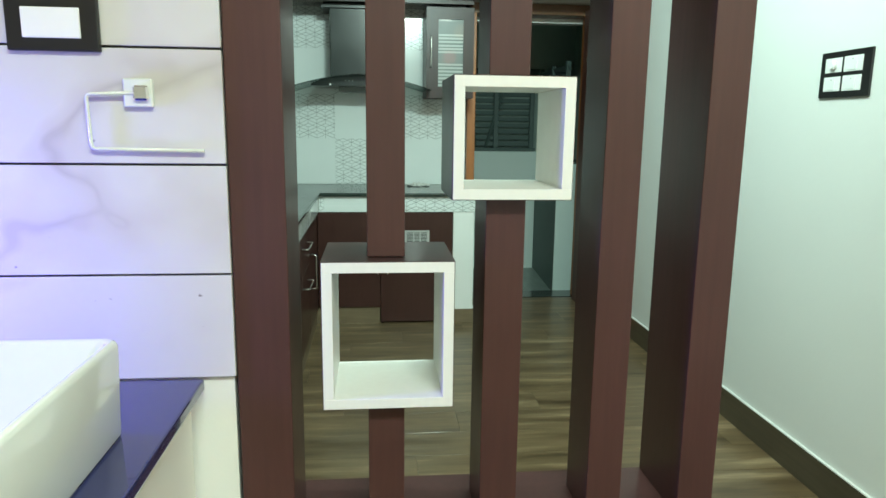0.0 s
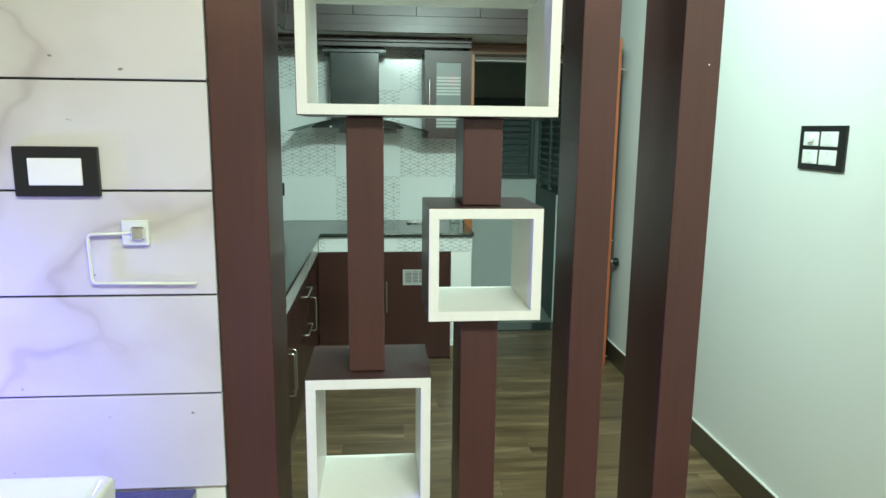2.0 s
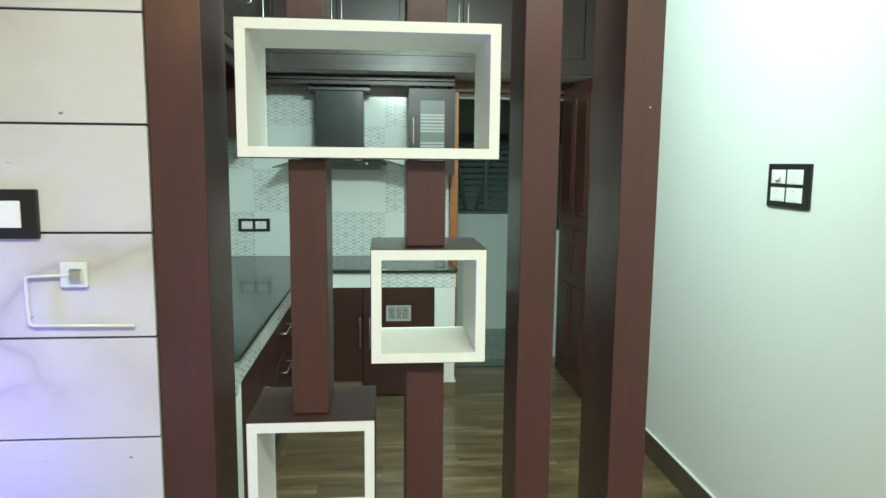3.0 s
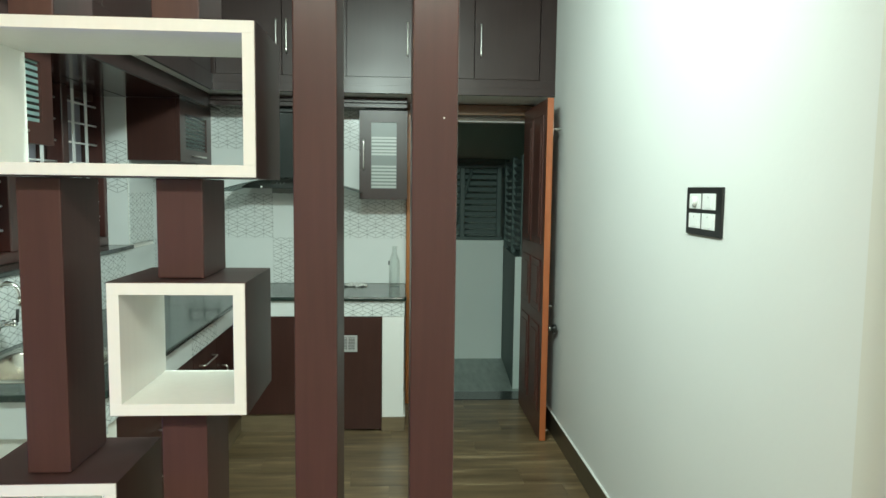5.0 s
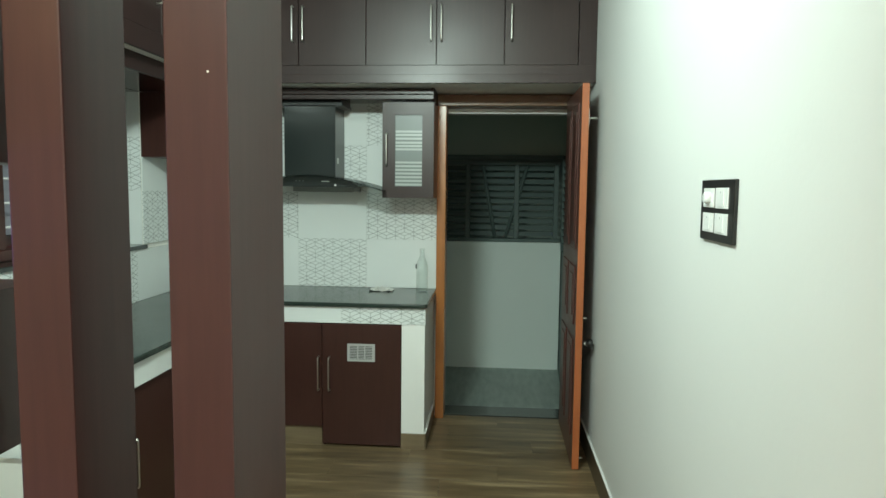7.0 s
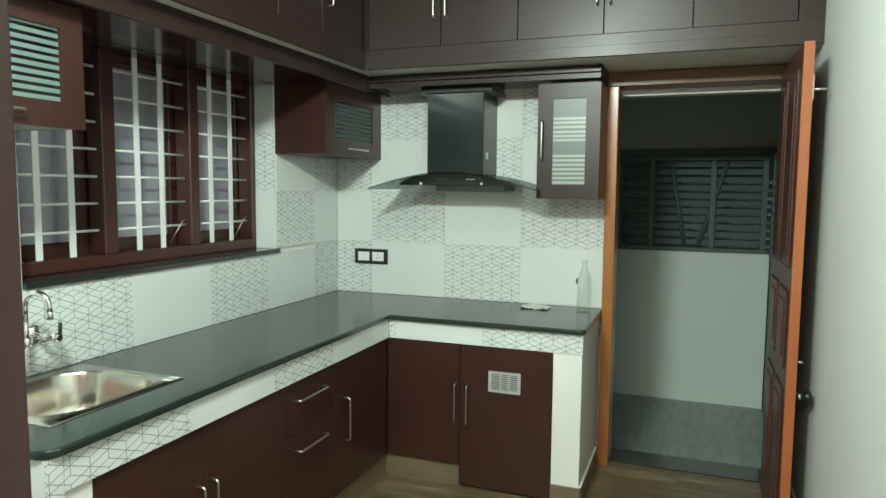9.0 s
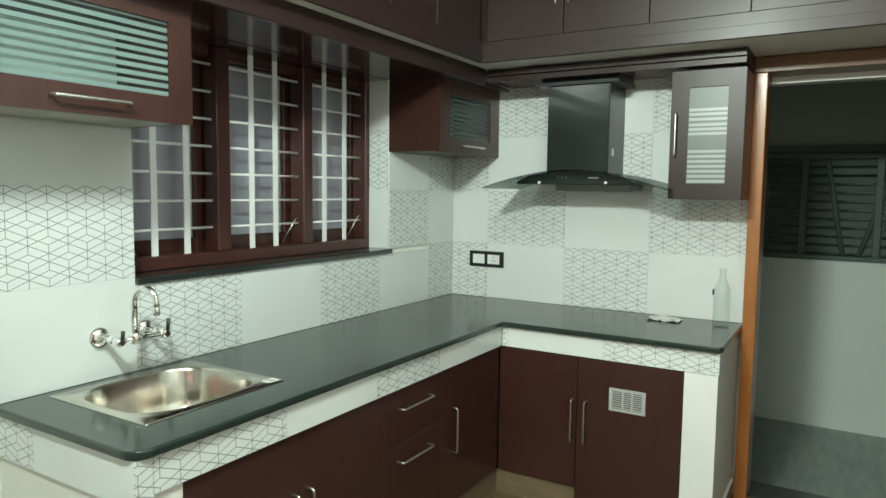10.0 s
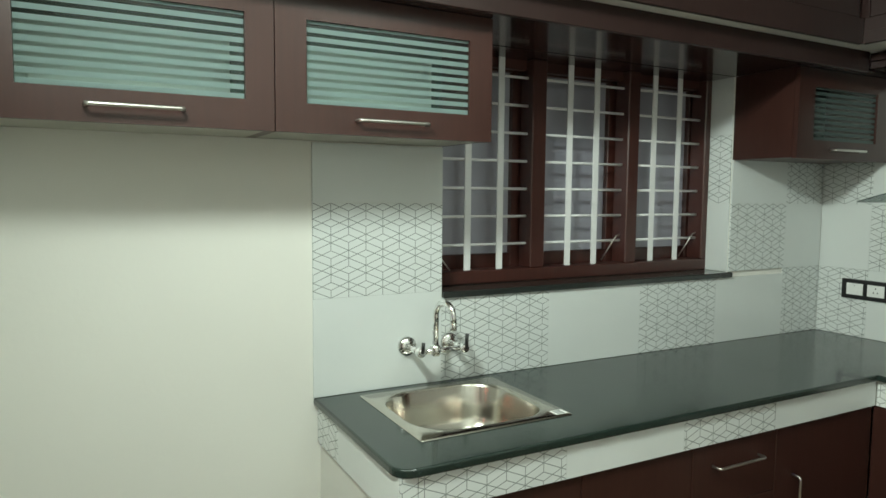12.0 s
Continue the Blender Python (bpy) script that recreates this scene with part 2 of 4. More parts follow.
def wall_tile(name, printed):
    """Glazed wall tile; the printed one has a line drawing of stacked cubes."""
    m = mat(name, (0.72, 0.76, 0.74), 0.16, 0, 0.2)
    p = place_of(m)
    base = mix(m, noise_of(m, p, 3, 4), (0.66, 0.70, 0.69), (0.73, 0.76, 0.745))
    if printed:
        w, h = 0.0595, 0.02533          # column and node spacing of the drawing
        s = node(m, "ShaderNodeSeparateXYZ")
        link(m, p, s.inputs[0])
        u = math_node(m, "MULTIPLY", math_node(m, "ADD", math_node(m, "ADD", s.outputs[0], s.outputs[1]), 21 * w - 2.03), 1 / w)
        v = math_node(m, "MULTIPLY", math_node(m, "SUBTRACT", 3.30, s.outputs[2]), 1 / h)
        col, fu = math_node(m, "FLOOR", u), math_node(m, "FRACT", u)
        odd = math_node(m, "FLOORED_MODULO", col, 2.0)

        def family(slide, foot):
            """Slanting lines, left out where they would start at a rhomb's foot."""
            t = math_node(m, "SUBTRACT", v, slide)
            a = math_node(m, "ROUND", t)
            d = math_node(m, "ABSOLUTE", math_node(m, "SUBTRACT", t, a))
            off = math_node(m, "ABSOLUTE", math_node(m, "SUBTRACT", math_node(m, "FLOORED_MODULO", a, 4.0), foot))
            return math_node(m, "ADD", math_node(m, "MULTIPLY", d, h * 0.92), math_node(m, "LESS_THAN", off, 0.1))

        twice = math_node(m, "MULTIPLY", odd, 2.0)
        fall = family(fu, math_node(m, "SUBTRACT", 3.0, twice))
        climb = family(math_node(m, "SUBTRACT", 1.0, fu), math_node(m, "ADD", 1.0, twice))
        near = math_node(m, "ROUND", u)
        top = math_node(m, "SUBTRACT", 2.0, math_node(m, "MULTIPLY", math_node(m, "FLOORED_MODULO", near, 2.0), 2.0))
        down = math_node(m, "SUBTRACT", math_node(m, "FLOORED_MODULO", v, 4.0), top)
        inside = math_node(m, "MULTIPLY", math_node(m, "GREATER_THAN", down, 0.0), math_node(m, "LESS_THAN", down, 1.0))
        du = math_node(m, "ADD", math_node(m, "MULTIPLY", math_node(m, "ABSOLUTE", math_node(m, "SUBTRACT", u, near)), w), inside)
        ink = math_node(m, "LESS_THAN", math_node(m, "MINIMUM", math_node(m, "MINIMUM", fall, climb), du), 0.00125)
        base = mix(m, math_node(m, "MULTIPLY", ink, 0.85), base, (0.19, 0.215, 0.205))
    link(m, base, bsdf(m).inputs["Base Color"])
    rough_by(m, noise_of(m, p, 8, 3), 0.12, 0.24)
    return m


M_TILE = wall_tile("plain_wall_tile", False)
M_TILEP = wall_tile("printed_wall_tile", True)

# ---- building helpers ----


def add_box(bm, x0, x1, y0, y1, z0, z1, bevel=0.0, seg=1):
    g = bmesh.ops.create_cube(bm, size=1.0, matrix=Matrix.Translation(((x0 + x1) / 2, (y0 + y1) / 2, (z0 + z1) / 2)) @ Matrix.Diagonal((abs(x1 - x0), abs(y1 - y0), abs(z1 - z0), 1)))
    if bevel:
        edges = list({e for v in g["verts"] for e in v.link_edges})
        bmesh.ops.bevel(bm, geom=edges, offset=bevel, segments=seg, affect="EDGES", profile=0.6)
    return bm


def box(x0, x1, y0, y1, z0, z1, bevel=0.0, seg=1):
    return add_box(bmesh.new(), x0, x1, y0, y1, z0, z1, bevel, seg)


def boxes(rows, bevel=0.0):
    bm = bmesh.new()
    for r in rows:
        add_box(bm, *r, bevel)
    return bm


def tube(points, radius, sides=10, bm=None):
    """A round rod along a line of places."""
    bm = bm or bmesh.new()
    pts = [Vector(p) for p in points]
    rings, side = [], None
    for i, p in enumerate(pts):
        d = (pts[min(i + 1, len(pts) - 1)] - pts[max(i - 1, 0)]).normalized()
        if side is None:
            side = d.orthogonal().normalized()
        side = (side - d * side.dot(d)).normalized()
        up = d.cross(side)
        rings.append([bm.verts.new(p + radius * (math.cos(a) * side + math.sin(a) * up)) for a in [2 * math.pi * k / sides for k in range(sides)]])
    for a, b in zip(rings, rings[1:]):
        for k in range(sides):
            bm.faces.new((a[k], a[(k + 1) % sides], b[(k + 1) % sides], b[k])).smooth = True
    bm.faces.new(rings[0][::-1])
    bm.faces.new(rings[-1])
    return bm


def bent(points, r=0.01, n=5):
    """Rounds the inner corners of a line of places."""
    pts = [Vector(p) for p in points]
    out = [pts[0]]
    for a, b, c in zip(pts, pts[1:], pts[2:]):
        s, e = b + (a - b).normalized() * r, b + (c - b).normalized() * r
        out += [s.lerp(b, k / n).lerp(b.lerp(e, k / n), k / n) for k in range(n + 1)]
    return out + [pts[-1]]


def lathe(profile, centre, axis="z", sides=24, bm=None):
    """Turns (radius, height) pairs round an axis through centre."""
    bm = bm or bmesh.new()
    c = Vector(centre)
    rot = {"z": Matrix.Identity(3), "x": Matrix.Rotation(math.pi / 2, 3, "Y"), "y": Matrix.Rotation(-math.pi / 2, 3, "X")}[axis]
    rings = [[bm.verts.new(c + rot @ Vector((r * math.cos(2 * math.pi * k / sides), r * math.sin(2 * math.pi * k / sides), h))) for k in range(sides)] for r, h in profile]
    for a, b in zip(rings, rings[1:]):
        for k in range(sides):
            bm.faces.new((a[k], a[(k + 1) % sides], b[(k + 1) % sides], b[k])).smooth = True
    bm.faces.new(rings[0][::-1])
    bm.faces.new(rings[-1])
    return bm


def base_of(parent):
    v = Vector()
    while parent is not None:
        v += parent.location
        parent = parent.parent
    return v


def part(name, bm, material, parent=None, label=""):
    """Links a bmesh, given in world places, as one mesh under its thing or part."""
    me = bpy.data.meshes.new(name)
    bmesh.ops.recalc_face_normals(bm, faces=bm.faces)
    bm.transform(Matrix.Translation(-base_of(parent)))
    bm.to_mesh(me)
    bm.free()
    me.materials.append(material)
    ob = new(name, me)
    ob.parent = parent
    return tagged(ob, label) if label else ob


def thing(name, place, label, category, group="", kind=""):
    ob = new(name)
    ob.empty_display_size = 0.05
    ob.location = place
    return tagged(ob, label, category, group, kind)


def structure(name, bm, material, label, category):
    return tagged(part(name, bm, material), label, category, "", "structure")


def ring_plate(axis, o, i, d0, d1):
    """A flat frame: outer and inner rectangles (a0, a1, z0, z1), from d0 to d1 across axis, in one piece."""
    bm = bmesh.new()

    def at(a, z, d):
        return bm.verts.new((d, a, z) if axis == "x" else (a, d, z))

    loops = []
    for r in (o, i):
        for d in (d0, d1):
            loops.append([at(a, z, d) for a, z in ((r[0], r[2]), (r[1], r[2]), (r[1], r[3]), (r[0], r[3]))])
    for p, q in ((0, 1), (1, 3), (3, 2), (2, 0)):
        for k in range(4):
            bm.faces.new((loops[p][k], loops[p][(k + 1) % 4], loops[q][(k + 1) % 4], loops[q][k]))
    return bm


def bar_handle(parent, a, b, out, r=0.0045, name="handle", label="brushed steel bar handle"):
    """A bow handle: feet at a and b, standing off by out."""
    a, b, o = Vector(a), Vector(b), Vector(out)
    part(name, tube(bent([a, a + o, b + o, b], 0.012), r, 8), M_STEEL, parent, label)

# ---- the shell ----
XL, XR, YB, YP = -0.596, 1.963, 5.195, 1.535   # kitchen's side walls, back wall, hall face of the marble wall
structure("floor", boxes([(-2.4, XR, -2.6, 5.38, -0.12, -0.006)]), M_GROUT, "wood-look tiled floor with thin dark joints", "floor")
structure("ceiling", box(-2.4, XR, -2.6, YB, CEIL, CEIL + 0.12), M_CEIL, "plain white painted ceiling", "ceiling")
# split where the kitchen lamp's light ends; hall side is tinted warm
structure("wall_right_hall", box(XR, XR + 0.2, -2.6, 1.772, -0.12, CEIL), M_HALLWARM, "smooth hall wall beside the partition, warm light put into its paint", "wall")
structure("wall_right", box(XR, XR + 0.2, 1.772, 5.395, -0.12, CEIL), M_WALL, "smooth white painted wall with switch plate", "wall")
WY0, WY1, WZ0, WZ1 = 3.078, 4.535, 1.165, 2.044  # window opening
structure("wall_left", boxes([(XL - 0.30, XL, 1.735, WY0, 0, CEIL), (XL - 0.30, XL, WY1, YB, 0, CEIL), (XL - 0.30, XL, WY0, WY1, 0, WZ0), (XL - 0.30, XL, WY0, WY1, WZ1, CEIL)]), M_CREAM, "cream painted wall, tiled over the counter", "wall")
DX0, DX1, DZ = 1.040, 1.935, 2.105              # doorway
structure("wall_back", boxes([(XL - 0.30, DX0, YB, YB + 0.2, 0, CEIL), (DX1, XR, YB, YB + 0.2, 0, CEIL), (DX0, DX1, YB, YB + 0.2, DZ, CEIL), (DX0, DX1, 5.302, YB + 0.2, 2.0, DZ)]), M_WALL, "kitchen back wall tiled above the counter", "wall")
marble_wall = structure("wall_marble", boxes([(-2.4, 0.145, YP + 0.012, 1.735, 0, CEIL)]), M_WALL, "hall wall clad in pale veined marble strips", "wall")
structure("wall_hall_left", box(-2.52, -2.4, -2.6, 1.735, 0, CEIL), M_WALL, "plain white hall wall", "wall")
structure("wall_hall_back", box(-2.4, XR, -2.72, -2.6, 0, CEIL), M_WALL, "plain white hall wall", "wall")
structure("baseboard", boxes([(XR - 0.010, XR, -2.6, 5.19, 0.0, 0.128)], 0.002), M_SKIRT, "dark brown tile skirting along the wall", "skirting")

structure("trim", box(XR - 0.011, XR, -2.6, 5.125, 0.1285, 0.1345, 0.001), M_WALL, "thin white line on top of the skirting", "trim")

# utility space behind the back door
UY, UX = 7.2, 2.04
structure("utility_floor", box(0.2, 2.5, 5.38, UY + 0.3, -0.3, -0.205), M_UTFLOOR, "grey-green tiled utility floor", "floor")
structure("threshold", box(DX0, DX1, YB + 0.01, 5.40, -0.2, 0.004, 0.004), M_SILL, "dark granite door threshold", "threshold")
structure("utility_wall", box(0.2, UX, UY, UY + 0.15, -0.21, 1.01), M_UTWALL, "low white parapet wall under the grille", "wall")
bm = box(1.982, 2.40, 6.153, UY + 0.15, -0.21, 0.945)
for v in bm.verts:                       # the side wall runs a little askew
    v.co.x += 0.075 if v.co.y > 7 and v.co.x < 2.2 else 0.0
# side face shaded by colour, in the grille's dark tone; the end stays white
structure("utility_wall_side", bm, M_IRON, "low side wall, side face toned grey-green for shade", "wall")
structure("utility_wall_end", box(1.983, 2.40, 6.145, 6.153, -0.205, 0.949, 0.002), M_UTWALL, "white painted end of the low side wall", "wall")
# walls, beam and ceiling out of the doorway's light, painted in the shade tone
structure("utility_wall_outer", box(2.40, 2.52, 5.395, UY + 0.15, -0.21, 2.75), M_UTSHADE, "grey-green outer side wall, toned down for shade", "wall")
structure("utility_wall_left", box(0.05, 0.2, 5.395, UY + 0.15, -0.21, 2.75), M_UTSHADE, "utility side wall, shade put into its paint", "wall")
structure("utility_beam", box(0.2, 2.40, UY, UY + 0.12, 1.825, 2.75), M_UTSHADE, "upper wall over the grille, shade put into its paint", "wall")
structure("utility_ledge", boxes([(0.2, UX, UY - 0.035, UY + 0.12, 1.773, 1.797), (0.2, UX, UY - 0.06, UY, 1.797, 1.825)]), M_IRON, "stepped grey-green ledge over the grille", "ledge")
structure("utility_ceiling", box(0.05, 2.52, 5.395, UY + 0.5, 2.65, 2.75), M_UTSHADE, "utility ceiling, shade put into its paint", "ceiling")
structure("utility_outside", box(0.0, 2.55, UY + 0.75, UY + 0.8, -0.2, 2.75), M_UTSHADE, "dark outside behind the grille", "backdrop")

grille = thing("louvre_grille", (1.3, UY, 1.01), "grey-green painted metal louvre grille over a parapet", "grille")
for z0_, z1_ in ((1.012, 1.045), (1.735, 1.773)):
    part("rail", box(0.22, UX - 0.01, UY + 0.02, UY + 0.06, z0_, z1_, 0.003), M_IRON, grille)
for x_ in (0.25, 0.9, 1.16, 1.62, 1.99):
    part("post", box(x_ - 0.022, x_ + 0.022, UY + 0.025, UY + 0.065, 1.045, 1.735, 0.003), M_IRON, grille)
for k in range(11):
    zc = 1.085 + k * 0.062
    bm = box(0.25, UX - 0.03, -0.005, 0.005, -0.022, 0.022)
    bm.transform(Matrix.Translation((0, UY + 0.075, zc)) @ Matrix.Rotation(radians(-22), 4, "X"))
    part("slat", bm, M_IRON, grille)
for x0_, x1_ in ((1.42, 1.30), (1.52, 1.72)):
    part("brace", tube([(x0_, UY + 0.05, 1.05), (x1_, UY + 0.05, 1.73)], 0.016, 8), M_IRON, grille)
side_grille = thing("louvre_grille", (2.05, 6.7, 0.945), "grey-green painted metal louvre grille on the side wall", "grille")
for y_ in (6.18, 6.66, 7.10):
    part("post", box(2.03, 2.07, y_ - 0.02, y_ + 0.02, 0.945, 1.82, 0.003), M_IRON, side_grille)
for k in range(13):
    bm = box(-0.005, 0.005, 6.16, 7.12, -0.022, 0.022)
    bm.transform(Matrix.Translation((2.05, 0, 1.00 + k * 0.064)) @ Matrix.Rotation(radians(-28), 4, "Y"))
    part("slat", bm, M_IRON, side_grille)

# ---- marble strips on the hall wall ----
z_ = 0.829
while z_ < CEIL - 0.02:
    z1_ = min(z_ + 0.1905, CEIL)
    for x0_, x1_ in ((-2.4, -1.002), (-0.998, 0.150)):
        part("marble_panel", box(x0_, x1_, YP, YP + 0.012, z_ + 0.002, z1_ - 0.002, 0.001), M_MARBLE, marble_wall)
    z_ = z1_
part("groove_backing", box(-2.4, 0.147, YP + 0.008, YP + 0.012, 0.829, CEIL), M_BLACKP, marble_wall)


def modular_plate(name, place, u, n, w, h, modules, label):
    """Black switch plate: centre place, u along it, n out of the wall, (du, dz, mw, mh, kind) modules."""
    t = thing(name, place, label, "switch plate")
    c, u, n, z = Vector(place), Vector(u), Vector(n), Vector((0, 0, 1))

    def slab(du, dz, sw, sh, d0, d1, bev):
        bm = box(-sw / 2, sw / 2, -sh / 2, sh / 2, d0, d1, bev, 2)
        m = Matrix((u, z, n)).transposed().to_4x4()
        bm.transform(Matrix.Translation(c + u * du + z * dz) @ m)
        return bm

    part("plate", slab(0, 0, w, h, 0, 0.010, 0.003), M_BLACKP, t)
    for du, dz, mw, mh, kind in modules:
        mo = part("module", slab(du, dz, mw, mh, 0.008, 0.0125, 0.0015), M_PLASTIC, t, "white plastic module")
        if kind == "socket":
            for hx, hz in ((0, 0.012), (-0.009, -0.007), (0.009, -0.007)):
                part("pin_hole", slab(du + hx, dz + hz, 0.005, 0.006, 0.0123, 0.0128, 0), M_BLACKP, mo)
        elif kind == "switch":
            part("rocker", slab(du, dz, mw * 0.45, mh * 0.8, 0.0125, 0.0145, 0.001), M_PLASTIC, mo)
            part("mark", slab(du, dz + mh * 0.28, 0.002, 0.004, 0.0144, 0.0148, 0), M_BLACKP, mo)
        elif kind == "dial":
            bm = lathe([(0.015, 0), (0.015, 0.010), (0.012, 0.014)], (0, 0, 0), "z", 16)
            m = Matrix((u, z, n)).transposed().to_4x4()
            bm.transform(Matrix.Translation(c + u * (du + 0.006) + z * dz + n * 0.0125) @ m)
            part("dial_knob", bm, M_PLASTIC, mo)
    return t


modular_plate("switch_plate", (-0.108, YP, 1.434), (1, 0, 0), (0, -1, 0), 0.142, 0.087, [(-0.001, 0, 0.089, 0.047, "blank")], "black frame switch plate with one blank white module")
modular_plate("switch_plate", (XR, 2.519, 1.462), (0, -1, 0), (-1, 0, 0), 0.245, 0.152, [(-0.055, 0.031, 0.082, 0.048, "dial"), (0.042, 0.031, 0.088, 0.050, "switch"), (-0.055, -0.031, 0.082, 0.048, "switch"), (0.042, -0.031, 0.088, 0.050, "switch")], "black switch plate with four white modules and fan dial")
modular_plate("socket_plate", (-0.3525, YB - 0.009, 1.079), (1, 0, 0), (0, -1, 0), 0.221, 0.092, [(-0.048, 0, 0.076, 0.054, "switch"), (0.048, 0, 0.076, 0.054, "socket")], "black socket plate with white switch and socket")

# ---- partition ----
part_y0, part_y1 = 1.585, 1.788
screen = thing("wooden_partition", (0.62, 1.685, 0), "dark maroon veneered open partition of upright posts", "partition")
POSTS = [(0.152, 0.247), (0.386, 0.456), (0.607, 0.682), (0.829, 0.901), (1.025, 1.101)]
part("base_ledge", box(0.152, 1.105, part_y0 - 0.002, part_y1 + 0.005, 0.0, 0.48, 0.003), M_POST, screen, "maroon boxed ledge under the posts")
STRETCHES = {1: [(0.48, 0.754), (1.039, 1.534), (1.783, CEIL - 0.14)], 2: [(0.48, 1.147), (1.370, 1.534), (1.783, CEIL - 0.14)]}
for k, (x0_, x1_) in enumerate(POSTS):
    for z0_, z1_ in STRETCHES.get(k, [(0.48, CEIL - 0.14)]):
        part("post", box(x0_, x1_, 1.540 if k == 0 else part_y0, 1.788 if k == 4 else 1.725, z0_, z1_, 0.0025, 2), M_POST, screen)
for x_, z_ in ((1.078, 1.640),):
    part("screw_cap", lathe([(0.0015, 0), (0.0012, 0.0008)], (x_, part_y0 - 0.0007, z_), "y", 10), M_PLASTIC, screen, "tiny white screw cap")
part("head_rail", box(0.152, 1.105, part_y0 - 0.002, part_y1 + 0.002, CEIL - 0.14, CEIL, 0.003), M_POST, screen)


def display_box(x0, x1, z0, z1, label):
    y0, y1, t = 1.545, 1.752, 0.019
    b = thing("display_box", ((x0 + x1) / 2, (y0 + y1) / 2, z0), label, "display box", "boxes on the partition")
    part("bottom_panel", box(x0, x1, y0, y1, z0, z0 + t, 0.0004), M_WHITE, b)
    part("top_panel", box(x0, x1, y0, y1, z1 - t, z1, 0.0004), M_WHITE, b)
    part("side_panel", box(x0, x0 + t, y0, y1, z0 + t, z1 - t, 0.0004), M_WHITE, b)
    part("side_panel", box(x1 - t, x1, y0, y1, z0 + t, z1 - t, 0.0004), M_WHITE, b)
    c = 0.0014
    for r in ((x0 - c, x1 + c, z0 - c, z0), (x0 - c, x1 + c, z1, z1 + c), (x0 - c, x0, z0, z1), (x1, x1 + c, z0, z1)):
        part("outer_veneer", box(r[0], r[1], y0 + 0.003, y1, r[2], r[3]), M_VENEER, b, "dark maroon veneer on the outside")


display_box(0.304, 0.545, 0.757, 1.036, "square white-lined display box with dark outer veneer")
display_box(0.540, 0.757, 1.150, 1.367, "small square white-lined display box on a post")
display_box(0.302, 0.777, 1.537, 1.780, "wide white-lined display box spanning two posts")

# ---- hall: towel ring, vanity, basin ----
ring = thing("towel_ring", (0.017, YP, 1.327), "pale glossy square towel ring with chrome hub", "towel ring")
part("base_plate", box(-0.006, 0.040, YP - 0.012, YP, 1.304, 1.350, 0.002), M_CERAMIC, ring, "white square base plate")
part("hub", box(0.012, 0.036, YP - 0.022, YP - 0.012, 1.315, 1.339, 0.003), M_CHROME, ring)
part("bow", tube(bent([(0.014, YP - 0.012, 1.327), (-0.064, YP - 0.011, 1.324), (-0.062, YP - 0.010, 1.236), (0.118, YP - 0.010, 1.234)], 0.008), 0.0031, 8), M_CERAMIC, ring, "pale glossy bow")

vanity = thing("vanity_counter", (-0.5, 1.30, 0), "dark polished granite vanity counter, LED blue in its colour, on plastered supports", "vanity")
part("granite_top", box(-1.1, 0.095, 0.98, YP - 0.002, 0.808, 0.829, 0.004, 2), M_VANITYLIT, vanity)
part("support", box(-0.03, 0.068, 1.02, YP - 0.002, 0, 0.808), M_CREAM, vanity)
part("support", box(-1.1, -1.0, 1.02, YP - 0.002, 0, 0.808), M_CREAM, vanity)


def basin_shape(x0, x1, y0, y1, z0, z1):
    """Rounded tapering vessel with an inner hollow."""
    bm = bmesh.new()

    def loop(ins, z, r):
        out = []
        for cx, cy, a0 in ((x1 - ins - r, y1 - ins - r, 0), (x0 + ins + r, y1 - ins - r, 90), (x0 + ins + r, y0 + ins + r, 180), (x1 - ins - r, y0 + ins + r, 270)):
            out += [bm.verts.new((cx + r * math.cos(radians(a0 + k * 15)), cy + r * math.sin(radians(a0 + k * 15)), z)) for k in range(7)]
        return out

    loops = [loop(0.006, z0, 0.012), loop(0.004, z0 + 0.006, 0.014), loop(0.0, z1 - 0.010, 0.016), loop(0.0025, z1 - 0.003, 0.016), loop(0.008, z1, 0.016), loop(0.014, z1 - 0.004, 0.016), loop(0.05, z0 + 0.03, 0.05), loop(0.12, z0 + 0.02, 0.03)]
    for a, b in zip(loops, loops[1:]):
        for k in range(len(a)):
            bm.faces.new((a[k], a[(k + 1) % len(a)], b[(k + 1) % len(a)], b[k])).smooth = True
    bm.faces.new(loops[0][::-1])
    bm.faces.new(loops[-1])
    return bm


basin = thing("wash_basin", (-0.28, 1.12, 0.829), "white ceramic rectangular vessel basin on the granite", "basin")
part("bowl", basin_shape(-0.50, 0.036, 0.95, 1.325, 0.829, 0.976), M_CERAMIC, basin)
part("drain", lathe([(0.022, 0), (0.022, 0.004), (0.015, 0.006)], (-0.22, 1.12, 0.849), "z", 16), M_CHROME, basin, "chrome drain")

# ---- countertop ----
CT, CB = 0.853, 0.829                     # top and underside of the granite
CX, CY = 0.060, 4.562                     # its front edges
SX0, SX1, SY0, SY1 = -0.546, -0.091, 2.757, 3.262  # sink
counter = thing("countertop", (-0.27, 3.9, CB), "polished black granite L-shaped kitchen countertop", "countertop")


def slab_outline(points, z0, z1, bevel):
    bm = bmesh.new()
    f = bm.faces.new([bm.verts.new((x, y, z0)) for x, y in points])
    ext = bmesh.ops.extrude_face_region(bm, geom=[f])
    bmesh.ops.translate(bm, verts=[v for v in ext["geom"] if isinstance(v, bmesh.types.BMVert)], vec=(0, 0, z1 - z0))
    if bevel:
        bmesh.ops.bevel(bm, geom=[e for e in bm.edges if abs(e.verts[0].co.z - e.verts[1].co.z) < 1e-6], offset=bevel, segments=3, affect="EDGES", profile=0.5)
    return bm


